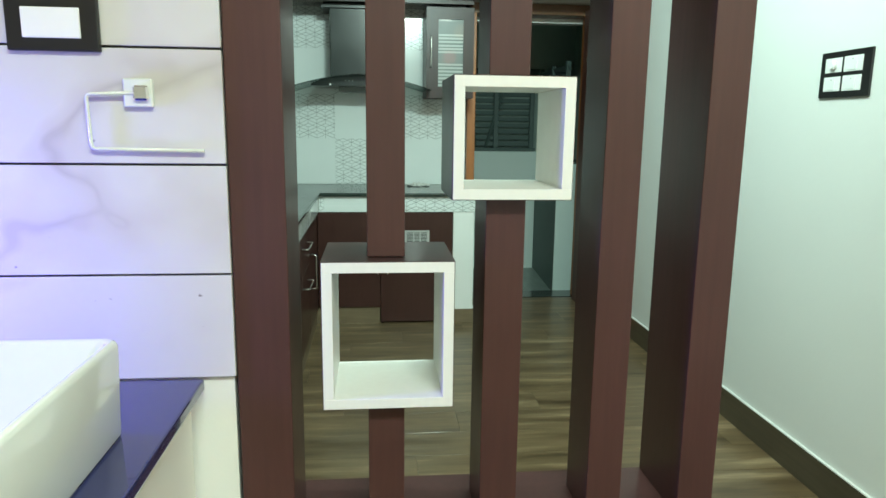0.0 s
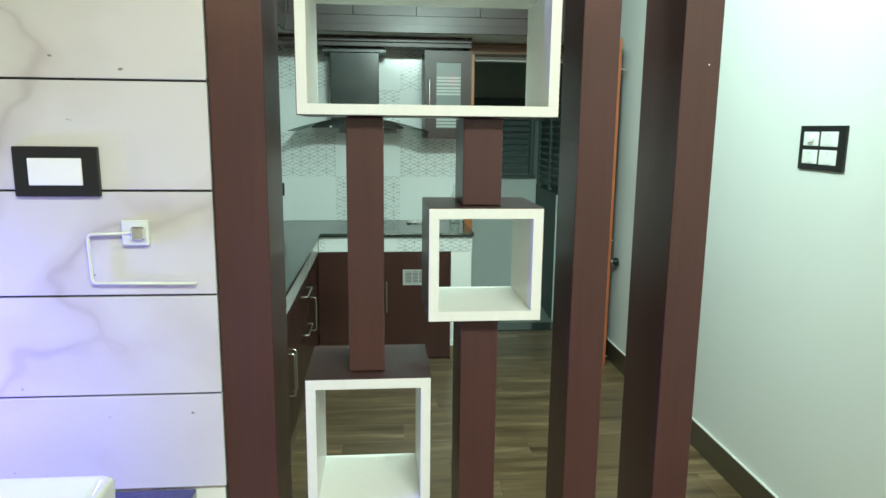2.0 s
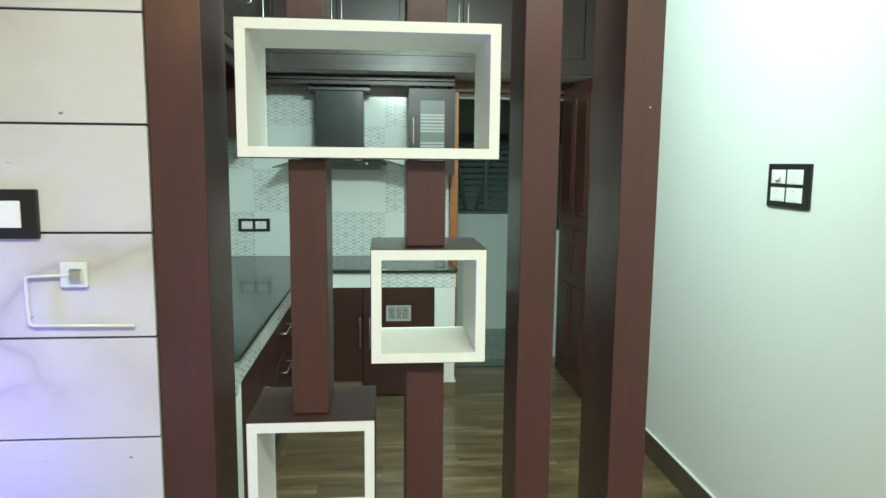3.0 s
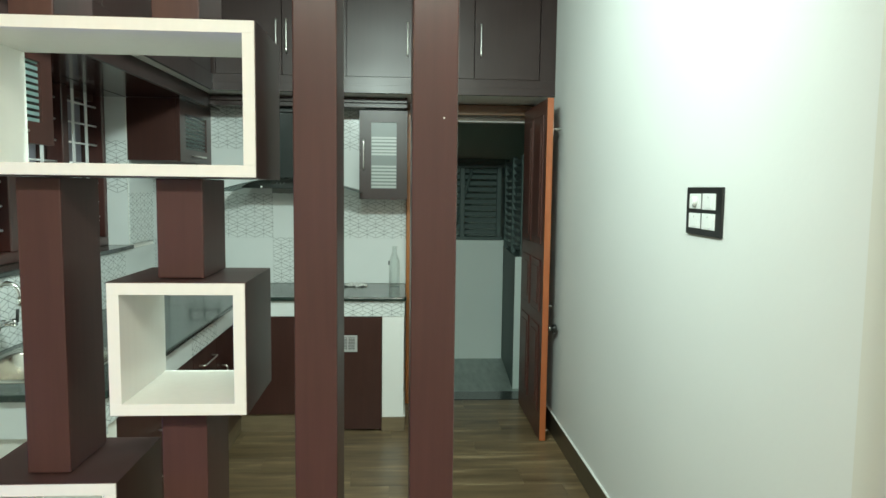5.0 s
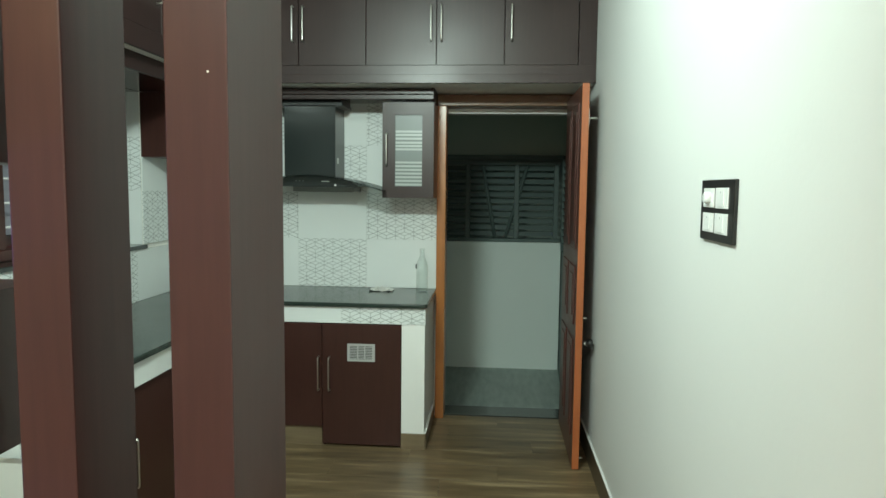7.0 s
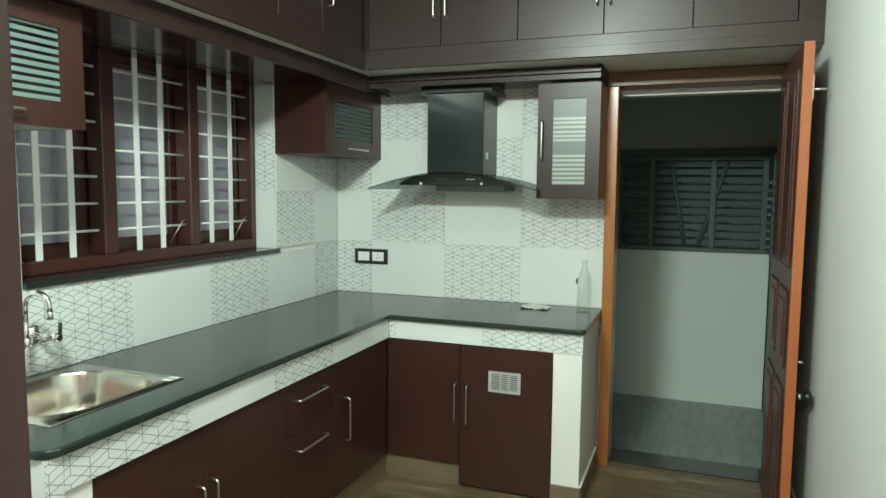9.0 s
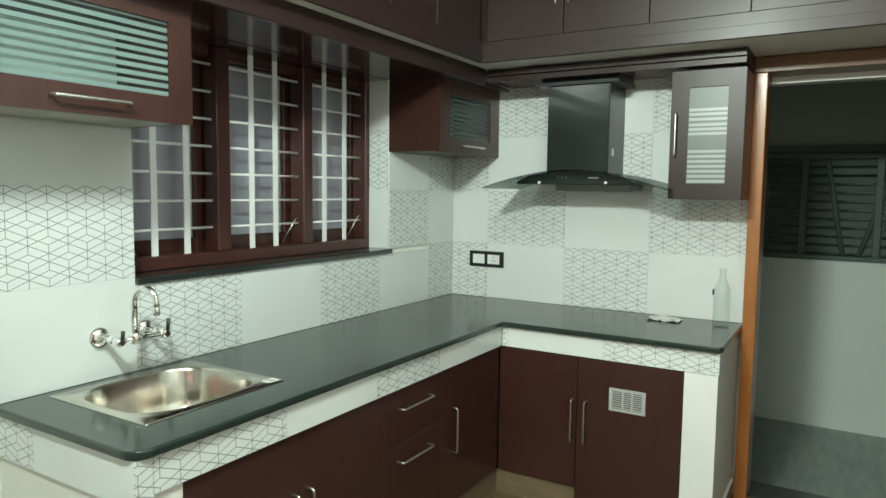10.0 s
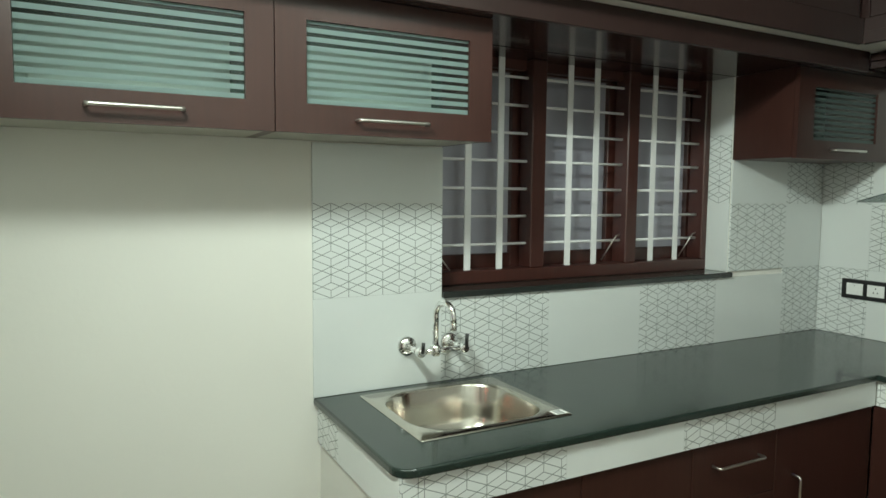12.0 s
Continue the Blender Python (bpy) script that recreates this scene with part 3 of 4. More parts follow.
def arc(cx, cy, r, a0, a1, n=6):
    return [(cx + r * math.cos(radians(a0 + (a1 - a0) * k / n)), cy + r * math.sin(radians(a0 + (a1 - a0) * k / n))) for k in range(n + 1)]


outline = [(XL + 0.001, 2.620)] + arc(CX - 0.05, 2.620 + 0.05, 0.05, -90, 0) + [(CX, CY)] + arc(1.043 - 0.03, CY + 0.03, 0.03, -90, 0) + [(1.043, YB - 0.001), (XL + 0.001, YB - 0.001)]
slab = part("granite_slab", slab_outline(outline, CB, CT, 0.006), M_GRANITE, counter)
# the opening for the sink
cut = part("cutter", box(SX0 + 0.022, SX1 - 0.022, SY0 + 0.022, SY1 - 0.022, CB - 0.1, CT + 0.1), M_GRANITE)
mod = slab.modifiers.new("sink_hole", "BOOLEAN")
mod.object, mod.operation, mod.solver = cut, "DIFFERENCE", "EXACT"
bpy.context.view_layer.update()
hollow = bpy.data.meshes.new_from_object(slab.evaluated_get(bpy.context.evaluated_depsgraph_get()))
slab.modifiers.clear()
slab.data = hollow
bpy.data.objects.remove(cut)


def steel_sink():
    t = thing("kitchen_sink", ((SX0 + SX1) / 2, (SY0 + SY1) / 2, CT), "stainless steel single bowl inset sink with sticker", "sink")
    bm = bmesh.new()

    def loop(ins, z, r):
        out = []
        for cx, cy, a0 in ((SX1 - ins - r, SY1 - ins - r, 0), (SX0 + ins + r, SY1 - ins - r, 90), (SX0 + ins + r, SY0 + ins + r, 180), (SX1 - ins - r, SY0 + ins + r, 270)):
            out += [bm.verts.new((cx + r * math.cos(radians(a0 + k * 11.25)), cy + r * math.sin(radians(a0 + k * 11.25)), z)) for k in range(9)]
        return out

    ls = [loop(0, CT + 0.0005, 0.006), loop(0.001, CT + 0.003, 0.006), loop(0.026, CT + 0.003, 0.135), loop(0.029, CT + 0.0045, 0.133), loop(0.033, CT + 0.001, 0.13), loop(0.037, CT - 0.008, 0.128), loop(0.047, CT - 0.10, 0.12), loop(0.058, CT - 0.140, 0.11), loop(0.080, CT - 0.158, 0.09), loop(0.11, CT - 0.163, 0.06), loop(0.15, CT - 0.166, 0.03)]
    for a, b in zip(ls, ls[1:]):
        for k in range(len(a)):
            bm.faces.new((a[k], a[(k + 1) % len(a)], b[(k + 1) % len(a)], b[k])).smooth = True
    bm.faces.new(ls[-1])
    part("bowl", bm, M_SINK, t)
    part("drain", lathe([(0.045, 0), (0.045, 0.003), (0.03, 0.004), (0.028, 0.001)], ((SX0 + SX1) / 2, (SY0 + SY1) / 2, CT - 0.1655), "z", 20), M_CHROME, t, "round chrome drain")
    s = part("sticker", box(SX1 - 0.048, SX1 - 0.012, SY1 - 0.052, SY1 - 0.008, CT + 0.0031, CT + 0.0038), M_PLASTIC, t, "small white paper sticker")
    for k in range(3):
        part("print_bar", box(SX1 - 0.044 + k * 0.011, SX1 - 0.038 + k * 0.011, SY1 - 0.044, SY1 - 0.018, CT + 0.0038, CT + 0.0041), M_FROSTGREY, s)


steel_sink()


def wall_mixer():
    t = thing("wall_mixer_tap", (-0.57, 3.02, 0.99), "chrome wall mixer tap with swan neck spout", "tap")
    x, z = -0.487, 0.990
    for y in (2.945, 3.108):
        f = part("flange", lathe([(0.036, 0.002), (0.036, 0.006), (0.030, 0.016), (0.014, 0.022)], (XL + 0.004, y, z), "x", 24), M_CHROME, t)
        part("inlet", tube([(XL + 0.024, y, z), (x, y, z)], 0.011, 12), M_CHROME, t)
        v = part("valve", lathe([(0.013, -0.016), (0.016, -0.012), (0.016, 0.014), (0.011, 0.022)], (x, y, z), "x", 16), M_CHROME, t)
        part("lever", tube([(x + 0.022, y, z + 0.002), (x + 0.026, y, z + (0.052 if y > 3.05 else 0.036))], 0.0062, 10), M_BLACKP, v, "dark lever")
    part("body", tube([(x, 2.945, z), (x, 3.108, z)], 0.0095, 12), M_CHROME, t)
    part("collar", lathe([(0.014, -0.016), (0.018, -0.010), (0.018, 0.014), (0.012, 0.022)], (x, 3.003, z), "z", 18), M_CHROME, t)
    pts = [(x, 3.003, z + 0.02), (x, 3.003, 1.110)]
    pts += [(x + 0.040 - 0.040 * math.cos(radians(a)), 3.003 + 0.011 * (1 - math.cos(radians(a))), 1.110 + 0.045 * math.sin(radians(a))) for a in range(10, 181, 17)]
    pts += [(x + 0.080, 3.025, 1.092)]
    part("spout", tube(pts, 0.0105, 12), M_CHROME, t)
    part("nozzle", lathe([(0.010, 0), (0.012, 0.002), (0.012, 0.022), (0.010, 0.026)], (x + 0.080, 3.025, 1.070), "z", 16), M_CHROME, t)


wall_mixer()

# ---- masonry under the counter and its tile band ----
end_wall = structure("counter_end_wall", boxes([(XL, 0.036, 2.642, 2.770, 0.0, CB)]), M_CREAM, "white plastered wall under the counter end", "wall")
pillar = structure("counter_pillar", boxes([(0.895, 1.028, 4.592, YB, 0, 0.729), (0.0, 0.895, 4.600, 4.630, 0.729, CB), (0.895, 1.028, 4.600, YB, 0.729, CB), (0.0, 0.030, 2.770, 4.6, 0.729, CB)]), M_WALL, "white plastered masonry pillar and apron under the counter", "pillar")
structure("pillar_skirting", boxes([(0.893, 1.034, 4.582, 4.592, 0, 0.092), (1.028, 1.038, 4.592, YB - 0.07, 0, 0.092)], 0.002), M_PLINTH, "brown tile skirting round the counter pillar", "skirting")
structure("pillar_trim", box(1.0282, 1.040, 4.594, 5.125, 0.0925, 0.0985), M_WALL, "thin white line on the pillar skirting", "trim")
structure("plinth", boxes([(-0.02, 0.022, 2.78, 4.60, 0, 0.108), (-0.02, 0.425, 4.606, 4.64, 0, 0.108)]), M_PLINTH, "brown tiled plinth under the cabinets", "plinth")

# ---- base cabinets ----
FX, FY, DT, DB = 0.034, 4.590, 0.727, 0.112     # door planes, tops and bottoms


def front_x(y0, y1, z0, z1, parent, name="door"):
    return part(name, box(FX - 0.019, FX, y0 + 0.0015, y1 - 0.0015, z0 + 0.0015, z1 - 0.0015, 0.0015), M_DARK, parent)


def front_y(x0, x1, z0, z1, parent, name="door"):
    return part(name, box(x0 + 0.0015, x1 - 0.0015, FY, FY + 0.019, z0 + 0.0015, z1 - 0.0015, 0.0015), M_DARK, parent)


OUT = (0.032, 0, 0)
c = thing("base_cabinet", (-0.27, 3.235, DB), "maroon laminate sink cabinet with two doors", "cabinet")
part("body", boxes([(-0.55, FX - 0.021, 2.772, 2.788, DB, DT), (-0.55, FX - 0.021, 3.617, 3.633, DB, DT), (-0.55, FX - 0.021, 2.788, 3.617, DB, DB + 0.016), (-0.566, -0.55, 2.772, 3.633, DB, DT)]), M_DARK, c)
d = front_x(2.772, 3.197, DB, DT, c)
bar_handle(d, (FX, 3.165, 0.345), (FX, 3.165, 0.538), OUT)
d = front_x(3.197, 3.635, DB, DT, c)
bar_handle(d, (FX, 3.228, 0.345), (FX, 3.228, 0.538), OUT)
c = thing("drawer_cabinet", (-0.27, 3.90, DB), "maroon laminate cabinet with two deep drawers", "cabinet")
part("body", boxes([(-0.55, FX - 0.021, 3.637, 3.653, DB, DT), (-0.55, FX - 0.021, 4.017, 4.033, DB, DT), (-0.55, FX - 0.021, 3.653, 4.017, DB, DB + 0.016), (-0.566, -0.55, 3.637, 4.033, DB, DT)]), M_DARK, c)
for z0_, z1_, zh in ((0.515, DT, 0.653), (DB, 0.515, 0.447)):
    d = front_x(3.635, 4.035, z0_, z1_, c, "drawer_front")
    bar_handle(d, (FX, 3.727, zh), (FX, 3.945, zh), OUT)
c = thing("corner_cabinet", (-0.27, 4.34, DB), "maroon laminate corner cabinet with one door", "cabinet")
part("body", boxes([(-0.55, FX - 0.021, 4.037, 4.053, DB, DT), (-0.55, FX - 0.021, 4.053, 4.58, DB, DB + 0.016), (-0.566, -0.55, 4.037, 4.58, DB, DT)]), M_DARK, c)
d = front_x(4.035, 4.588, DB, DT, c)
bar_handle(d, (FX, 4.131, 0.352), (FX, 4.131, 0.548), OUT)
OUTY = (0, -0.032, 0)
c = thing("base_cabinet", (0.23, 4.88, DB), "maroon laminate base cabinet with one door", "cabinet")
part("body", boxes([(0.036, 0.052, FY + 0.021, 5.15, DB, DT), (0.412, 0.428, FY + 0.021, 5.15, DB, DT), (0.052, 0.412, FY + 0.021, 5.15, DB, DB + 0.016), (0.036, 0.428, 5.15, 5.166, DB, DT)]), M_DARK, c)
d = front_y(0.036, 0.430, DB, DT, c)
bar_handle(d, (0.413, FY, 0.336), (0.413, FY, 0.532), OUTY)
c = thing("cylinder_cabinet", (0.66, 4.88, 0), "maroon full-height gas cylinder cabinet with vent", "cabinet")
part("body", boxes([(0.432, 0.448, FY + 0.021, 5.15, 0.0, DT), (0.876, 0.892, FY + 0.021, 5.15, 0.0, DT), (0.432, 0.892, 5.15, 5.166, 0.0, DT)]), M_DARK, c)
d = front_y(0.430, 0.893, 0.012, DT, c)
bar_handle(d, (0.475, FY, 0.336), (0.475, FY, 0.530), OUTY)
v = part("vent_frame", boxes([(0.581, 0.741, FY - 0.008, FY, 0.600, 0.612), (0.581, 0.741, FY - 0.008, FY, 0.510, 0.522), (0.581, 0.596, FY - 0.008, FY, 0.522, 0.600), (0.726, 0.741, FY - 0.008, FY, 0.522, 0.600), (0.638, 0.645, FY - 0.007, FY, 0.522, 0.600), (0.679, 0.686, FY - 0.007, FY, 0.522, 0.600)]), M_VENT, d, "grey enamelled vent grille")
part("vent_shadow_plate", box(0.596, 0.726, FY - 0.0016, FY - 0.0004, 0.522, 0.600), M_BLACKP, v)
for k in range(8):
    part("vent_slat", box(0.596, 0.726, FY - 0.006, FY - 0.0022, 0.5245 + k * 0.0095, 0.5290 + k * 0.0095), M_VENT, v)

# ---- lofts and soffits ----
LX, LY, LZ = -0.140, 4.690, 2.110
structure("loft_slab", boxes([(XL, LX - 0.019, 1.737, YB, LZ - 0.004, LZ + 0.06), (LX - 0.019, XR, LY + 0.019, YB, LZ - 0.004, LZ + 0.06)]), M_CEIL, "white plastered loft slab", "slab")


def loft_back():
    edges = [LX + 0.02, 0.277, 0.668, 1.070, 1.452, 1.862]
    grips = [(1, 0.245), (0, 0.0), (2, 1.040), (3, 1.097), (4, 1.490)]
    for k, (a, b) in enumerate(zip(edges, edges[1:])):
        t = thing("loft_cabinet", ((a + b) / 2, LY + 0.2, LZ + 0.06), "dark maroon laminate loft cabinet door under the ceiling", "cabinet", "loft cabinets")
        d = part("door", box(a + 0.002, b - 0.002, LY, LY + 0.018, 2.203, CEIL - 0.02, 0.0015), M_LOFT, t)
        for e_ in (a, b - 0.012):
            part("side_board", box(e_, e_ + 0.012, LY + 0.02, YB - 0.01, LZ + 0.062, CEIL - 0.002), M_LOFT, t)
        xs = {0: 0.247, 1: 0.308, 2: 1.040, 3: 1.098, 4: 1.490}[k]
        bar_handle(d, (xs, LY, 2.333), (xs, LY, 2.530), OUTY)
    r = thing("loft_rail", (0.9, LY, LZ), "dark maroon stepped rail under the loft doors", "rail")
    part("rail", box(LX, XR - 0.001, LY - 0.002, LY + 0.001, LZ - 0.006, 2.152, 0.001), M_LOFT, r)
    part("rail", box(LX, XR - 0.001, LY + 0.0015, LY + 0.0185, LZ - 0.006, 2.202), M_LOFT, r)
    part("corner_filler", box(LX - 0.018, LX + 0.0195, LY - 0.001, LY + 0.018, 2.2025, CEIL), M_LOFT, r)
    part("end_filler", box(1.864, XR - 0.001, LY, LY + 0.018, 2.2, CEIL), M_LOFT, r)


def loft_left():
    edges = [1.74, 2.45, 3.18, 3.91, 4.26, 4.66]
    ys = [2.40, 2.50, 3.865, 3.945, 4.307]
    for k, (a, b) in enumerate(zip(edges, edges[1:])):
        t = thing("loft_cabinet", (LX - 0.2, (a + b) / 2, LZ + 0.06), "dark maroon laminate loft cabinet door under the ceiling", "cabinet", "loft cabinets")
        d = part("door", box(LX - 0.018, LX, a + 0.002, b - 0.002, 2.203, CEIL - 0.02, 0.0015), M_LOFT, t)
        for e_ in (a, b - 0.012):
            part("side_board", box(XL + 0.01, LX - 0.02, e_, e_ + 0.012, LZ + 0.062, CEIL - 0.002), M_LOFT, t)
        bar_handle(d, (LX, ys[k], 2.333), (LX, ys[k], 2.530), (0.032, 0, 0))
    r = thing("loft_rail", (LX, 3.2, LZ), "dark maroon rail under the loft doors", "rail")
    part("rail", box(LX - 0.016, LX, 1.737, LY - 0.0025, LZ - 0.006, 2.202), M_LOFT, r)


loft_back()
loft_left()

# pelmets under the loft, with a glossy soffit board
PX, PY = -0.210, 4.862
p = thing("pelmet", (-0.44, 3.4, 2.024), "glossy dark maroon pelmet board over window and cabinets", "pelmet")
part("soffit", box(XL + 0.001, PX - 0.018, 1.737, YB - 0.001, 2.032, 2.044), M_DARKG, p)
part("recess_soffit", box(-0.814, XL - 0.0005, WY0 + 0.001, WY1 - 0.001, 2.0305, 2.0435), M_DARKG, p)
part("fascia", box(PX - 0.018, PX, 1.737, PY, 2.024, LZ - 0.0045, 0.002), M_LOFT, p)
p = thing("pelmet", (0.4, 5.0, 2.035), "dark maroon stepped pelmet over the hood", "pelmet")
part("soffit", box(PX + 0.001, 1.024, PY + 0.018, YB - 0.001, 2.050, 2.062), M_DARKG, p)
part("fascia", box(PX + 0.001, 1.042, PY, PY + 0.018, 2.066, 2.096, 0.002), M_LOFT, p)
part("fascia", box(PX + 0.001, 1.042, PY + 0.004, PY + 0.020, 2.036, 2.063, 0.002), M_LOFT, p)
part("end_board", box(1.024, 1.042, PY + 0.020, YB - 0.001, 2.036, LZ - 0.0045), M_LOFT, p)


# ---- wall cabinets ----
def lift_cabinet(y0, y1, glass_y, label, finish=None):
    """Wall cabinet on the side wall with a lift-up glazed door."""
    xf, z0, z1 = -0.290, 1.665, 2.030
    t = thing("wall_cabinet", ((XL + xf) / 2, (y0 + y1) / 2, z0), label, "cabinet", "glazed wall cabinets")
    g0, g1, h0, h1 = glass_y[0], glass_y[1], 1.742, 1.957
    for s0, s1 in ((y0, y0 + 0.016), (y1 - 0.016, y1)):
        part("side_board", box(XL + 0.003, xf - 0.021, s0, s1, z0 + 0.004, z1), M_DARK, t)
    part("top_board", box(XL + 0.003, xf - 0.021, y0 + 0.016, y1 - 0.016, z1 - 0.016, z1), M_DARK, t)
    part("bottom_board", box(XL + 0.003, xf - 0.021, y0 + 0.016, y1 - 0.016, z0 + 0.004, z0 + 0.02), M_UNDER if y0 < 4 else M_DARK, t, "dull grey underside" if y0 < 4 else "")
    part("back", box(XL + 0.003, XL + 0.008, y0 + 0.016, y1 - 0.016, z0 + 0.02, z1 - 0.016), M_INNER, t)
    if not finish:
        part("white_back_panel", box(XL + 0.0085, XL + 0.011, y0 + 0.018, y1 - 0.056, z0 + 0.022, 1.945), M_PLASTIC, t, "white back lining behind the glass")
    a, b = y0 + 0.0015, y1 - 0.0015
    d = part("door", ring_plate("x", (a, b, z0, z1), (g0, g1, h0, h1), xf - 0.02, xf), M_DARK, t)
    pane = part("pane", box(xf - 0.014, xf - 0.011, g0, g1, h0, h1), M_CLEAR, d, "clear glass pane with frosted stripes")
    n = 9
    pitch = (h1 - h0 - 0.008) / n
    edges = [h1] + [h1 - 0.012 - k * pitch + q for k in range(n) for q in (0.0052, -0.0052)] + [h0]
    for top, low in zip(edges[::2], edges[1::2]):
        part("frosted_stripe", box(xf - 0.0108, xf - 0.0098, g0 + 0.001, g1 - 0.001, low, top), finish or M_FROST, pane)
    yc = (y0 + y1) / 2
    bar_handle(d, (xf, yc - 0.105, 1.704), (xf, yc + 0.105, 1.704), (0.03, 0, 0), 0.005)


lift_cabinet(1.774, 2.430, (1.862, 2.356), "maroon wall cabinet with striped frosted lift-up door")
lift_cabinet(2.430, 3.086, (2.514, 3.008), "maroon wall cabinet with striped frosted lift-up door")
# corner shade is put into this cabinet's darker glass stripes
lift_cabinet(4.536, 5.190, (4.640, 5.080), "dark maroon corner wall cabinet, striped glass door toned for shade", M_FROSTSHADE)


def glazed_cabinet():
    x0, x1, yf, z0, z1 = 0.734, 1.045, 4.865, 1.449, 2.018
    t = thing("wall_cabinet", ((x0 + x1) / 2, 5.03, z0), "narrow maroon wall cabinet with striped glass door", "cabinet", "glazed wall cabinets")
    for s0 in (x0, x1 - 0.016):
        part("side_board", box(s0, s0 + 0.016, yf + 0.021, YB - 0.01, z0, z1), M_DARK, t)
    part("bottom_board", box(x0 + 0.016, x1 - 0.016, yf + 0.021, YB - 0.01, z0, z0 + 0.016), M_DARK, t)
    part("top_board", box(x0 + 0.016, x1 - 0.016, yf + 0.021, YB - 0.01, z1 - 0.016, z1), M_DARK, t)
    g0, g1, h0, h1 = 0.811, 0.975, 1.519, 1.944
    d = part("door", ring_plate("y", (x0 + 0.001, x1 - 0.001, z0, z1), (g0, g1, h0, h1), yf, yf + 0.02), M_LOFT, t)
    pane = part("pane", box(g0, g1, yf + 0.009, yf + 0.014, h0, h1), M_FROSTGREY, d, "grey glass pane with pale stripes")
    for z in (1.530, 1.552, 1.574, 1.596, 1.618, 1.640, 1.662, 1.740, 1.760, 1.780, 1.804, 1.826, 1.846):
        part("frosted_stripe", box(g0 + 0.002, g1 - 0.002, yf + 0.0082, yf + 0.009, z - 0.006, z + 0.006), M_STRIPE, pane)
    bar_handle(d, (0.763, yf, 1.643), (0.763, yf, 1.832), OUTY)


glazed_cabinet()


# ---- cooker hood ----
def cooker_hood():
    t = thing("cooker_hood", (0.30, 5.0, 1.49), "black chimney cooker hood with curved glass canopy", "cooker hood")
    xc, yf = 0.305, 4.93
    part("chimney", box(0.113, 0.429, yf, YB - 0.009, 1.56, 2.002, 0.002), M_HOOD, t, "black enamelled chimney duct")
    part("chimney_side", box(0.4295, 0.432, yf + 0.004, YB - 0.009, 1.56, 2.002), M_HOODSIDE, t)
    part("top_flange", boxes([(0.062, 0.480, yf - 0.02, YB - 0.009, 2.003, 2.020), (0.072, 0.472, yf + 0.01, YB - 0.009, 2.020, 2.049)], 0.001), M_HOODSIDE, t)
    # curved glass canopy
    bm = bmesh.new()
    n, half, sag = 24, 0.452, 0.088
    top, low = [], []
    for k in range(n + 1):
        a = -1 + 2 * k / n
        x = xc + half * a
        z = 1.582 - sag * (abs(a) ** 1.7)
        row = []
        for y in (4.725, YB - 0.009):
            row += [bm.verts.new((x, y, z)), bm.verts.new((x, y, z - 0.006))]
        top.append(row)
    for a, b in zip(top, top[1:]):
        for i, j in ((0, 2), (2, 3), (3, 1), (1, 0)):
            f = bm.faces.new((a[i], a[j], b[j], b[i]))
    for r in (top[0], top[-1]):
        bm.faces.new((r[0], r[1], r[3], r[2]))
    part("glass_canopy", bm, M_HOODGLASS, t, "curved smoked glass canopy")
    # motor box under the glass
    bm = bmesh.new()
    prof = [(-0.005, 1.524), (0.07, 1.558), (0.19, 1.570), (0.300, 1.574), (0.41, 1.570), (0.52, 1.558), (0.592, 1.524)]
    slabs = []
    for y in (4.83, YB - 0.012):
        slabs.append([bm.verts.new((x, y, z)) for x, z in prof] + [bm.verts.new((x, y, 1.512)) for x in (0.592, -0.005)])
    k = len(slabs[0])
    bm.faces.new(slabs[0])
    bm.faces.new(slabs[1][::-1])
    for i in range(k):
        bm.faces.new((slabs[0][i], slabs[0][(i + 1) % k], slabs[1][(i + 1) % k], slabs[1][i]))
    hb = part("motor_box", bm, M_HOOD, t)
    part("filter", box(0.165, 0.548, 4.93, 5.15, 1.482, 1.512, 0.002), M_FILTER, hb, "grey metal filter box")
    for k in range(6):
        part("filter_slot", box(0.195 + k * 0.055, 0.230 + k * 0.055, 4.95, 5.13, 1.4805, 1.4818), M_HOODSIDE, hb)
    for x in (0.118, 0.456):
        part("lamp_lens", lathe([(0.007, 0), (0.007, 0.006)], (x, 4.824, 1.521), "y", 12), M_DOT, hb, "small round white lamp lens")
    part("maker_mark", box(0.37, 0.42, 4.8285, 4.83, 1.541, 1.546), M_FROSTLIGHT, hb, "small pale maker's bar")
    for x in (0.215, 0.237, 0.259):
        part("button", lathe([(0.004, 0), (0.004, 0.003)], (x, 4.827, 1.546), "y", 10), M_FROSTGREY, hb)
    part("side_label", box(0.432, 0.4335, yf + 0.05, yf + 0.085, 1.655, 1.690), M_FROSTLIGHT, t)


cooker_hood()

# ---- back door ----
door = thing("door_1", ((DX0 + DX1) / 2, 5.16, 0), "panelled wooden back door standing open beside the wall", "door", "", "structure")
part("frame", box(DX0 + 0.003, 1.100, 5.13, 5.30, 0, 2.03, 0.004, 2), M_DOORW, door, "orange-brown varnished jamb")
part("frame", box(1.893, DX1 - 0.003, 5.13, 5.30, 0, 2.03, 0.004, 2), M_DOORW, door, "orange-brown varnished jamb")
# head lies in the loft's shade, so it gets the darkened wood
part("frame_head", box(DX0 + 0.003, DX1 - 0.003, 5.13, 5.30, 2.03, 2.100, 0.004, 2), M_HEADSHADE, door, "varnished head, browned darker for the loft's shade")
leaf = part("leaf", box(1.853, 1.888, 4.386, 5.125, 0.006, 2.056, 0.002), M_LEAF, door)
part("leaf_edge", box(1.852, 1.889, 4.382, 4.386, 0.006, 2.056, 0.001), M_LEAFEDGE, leaf, "bright orange-red edge of the door")
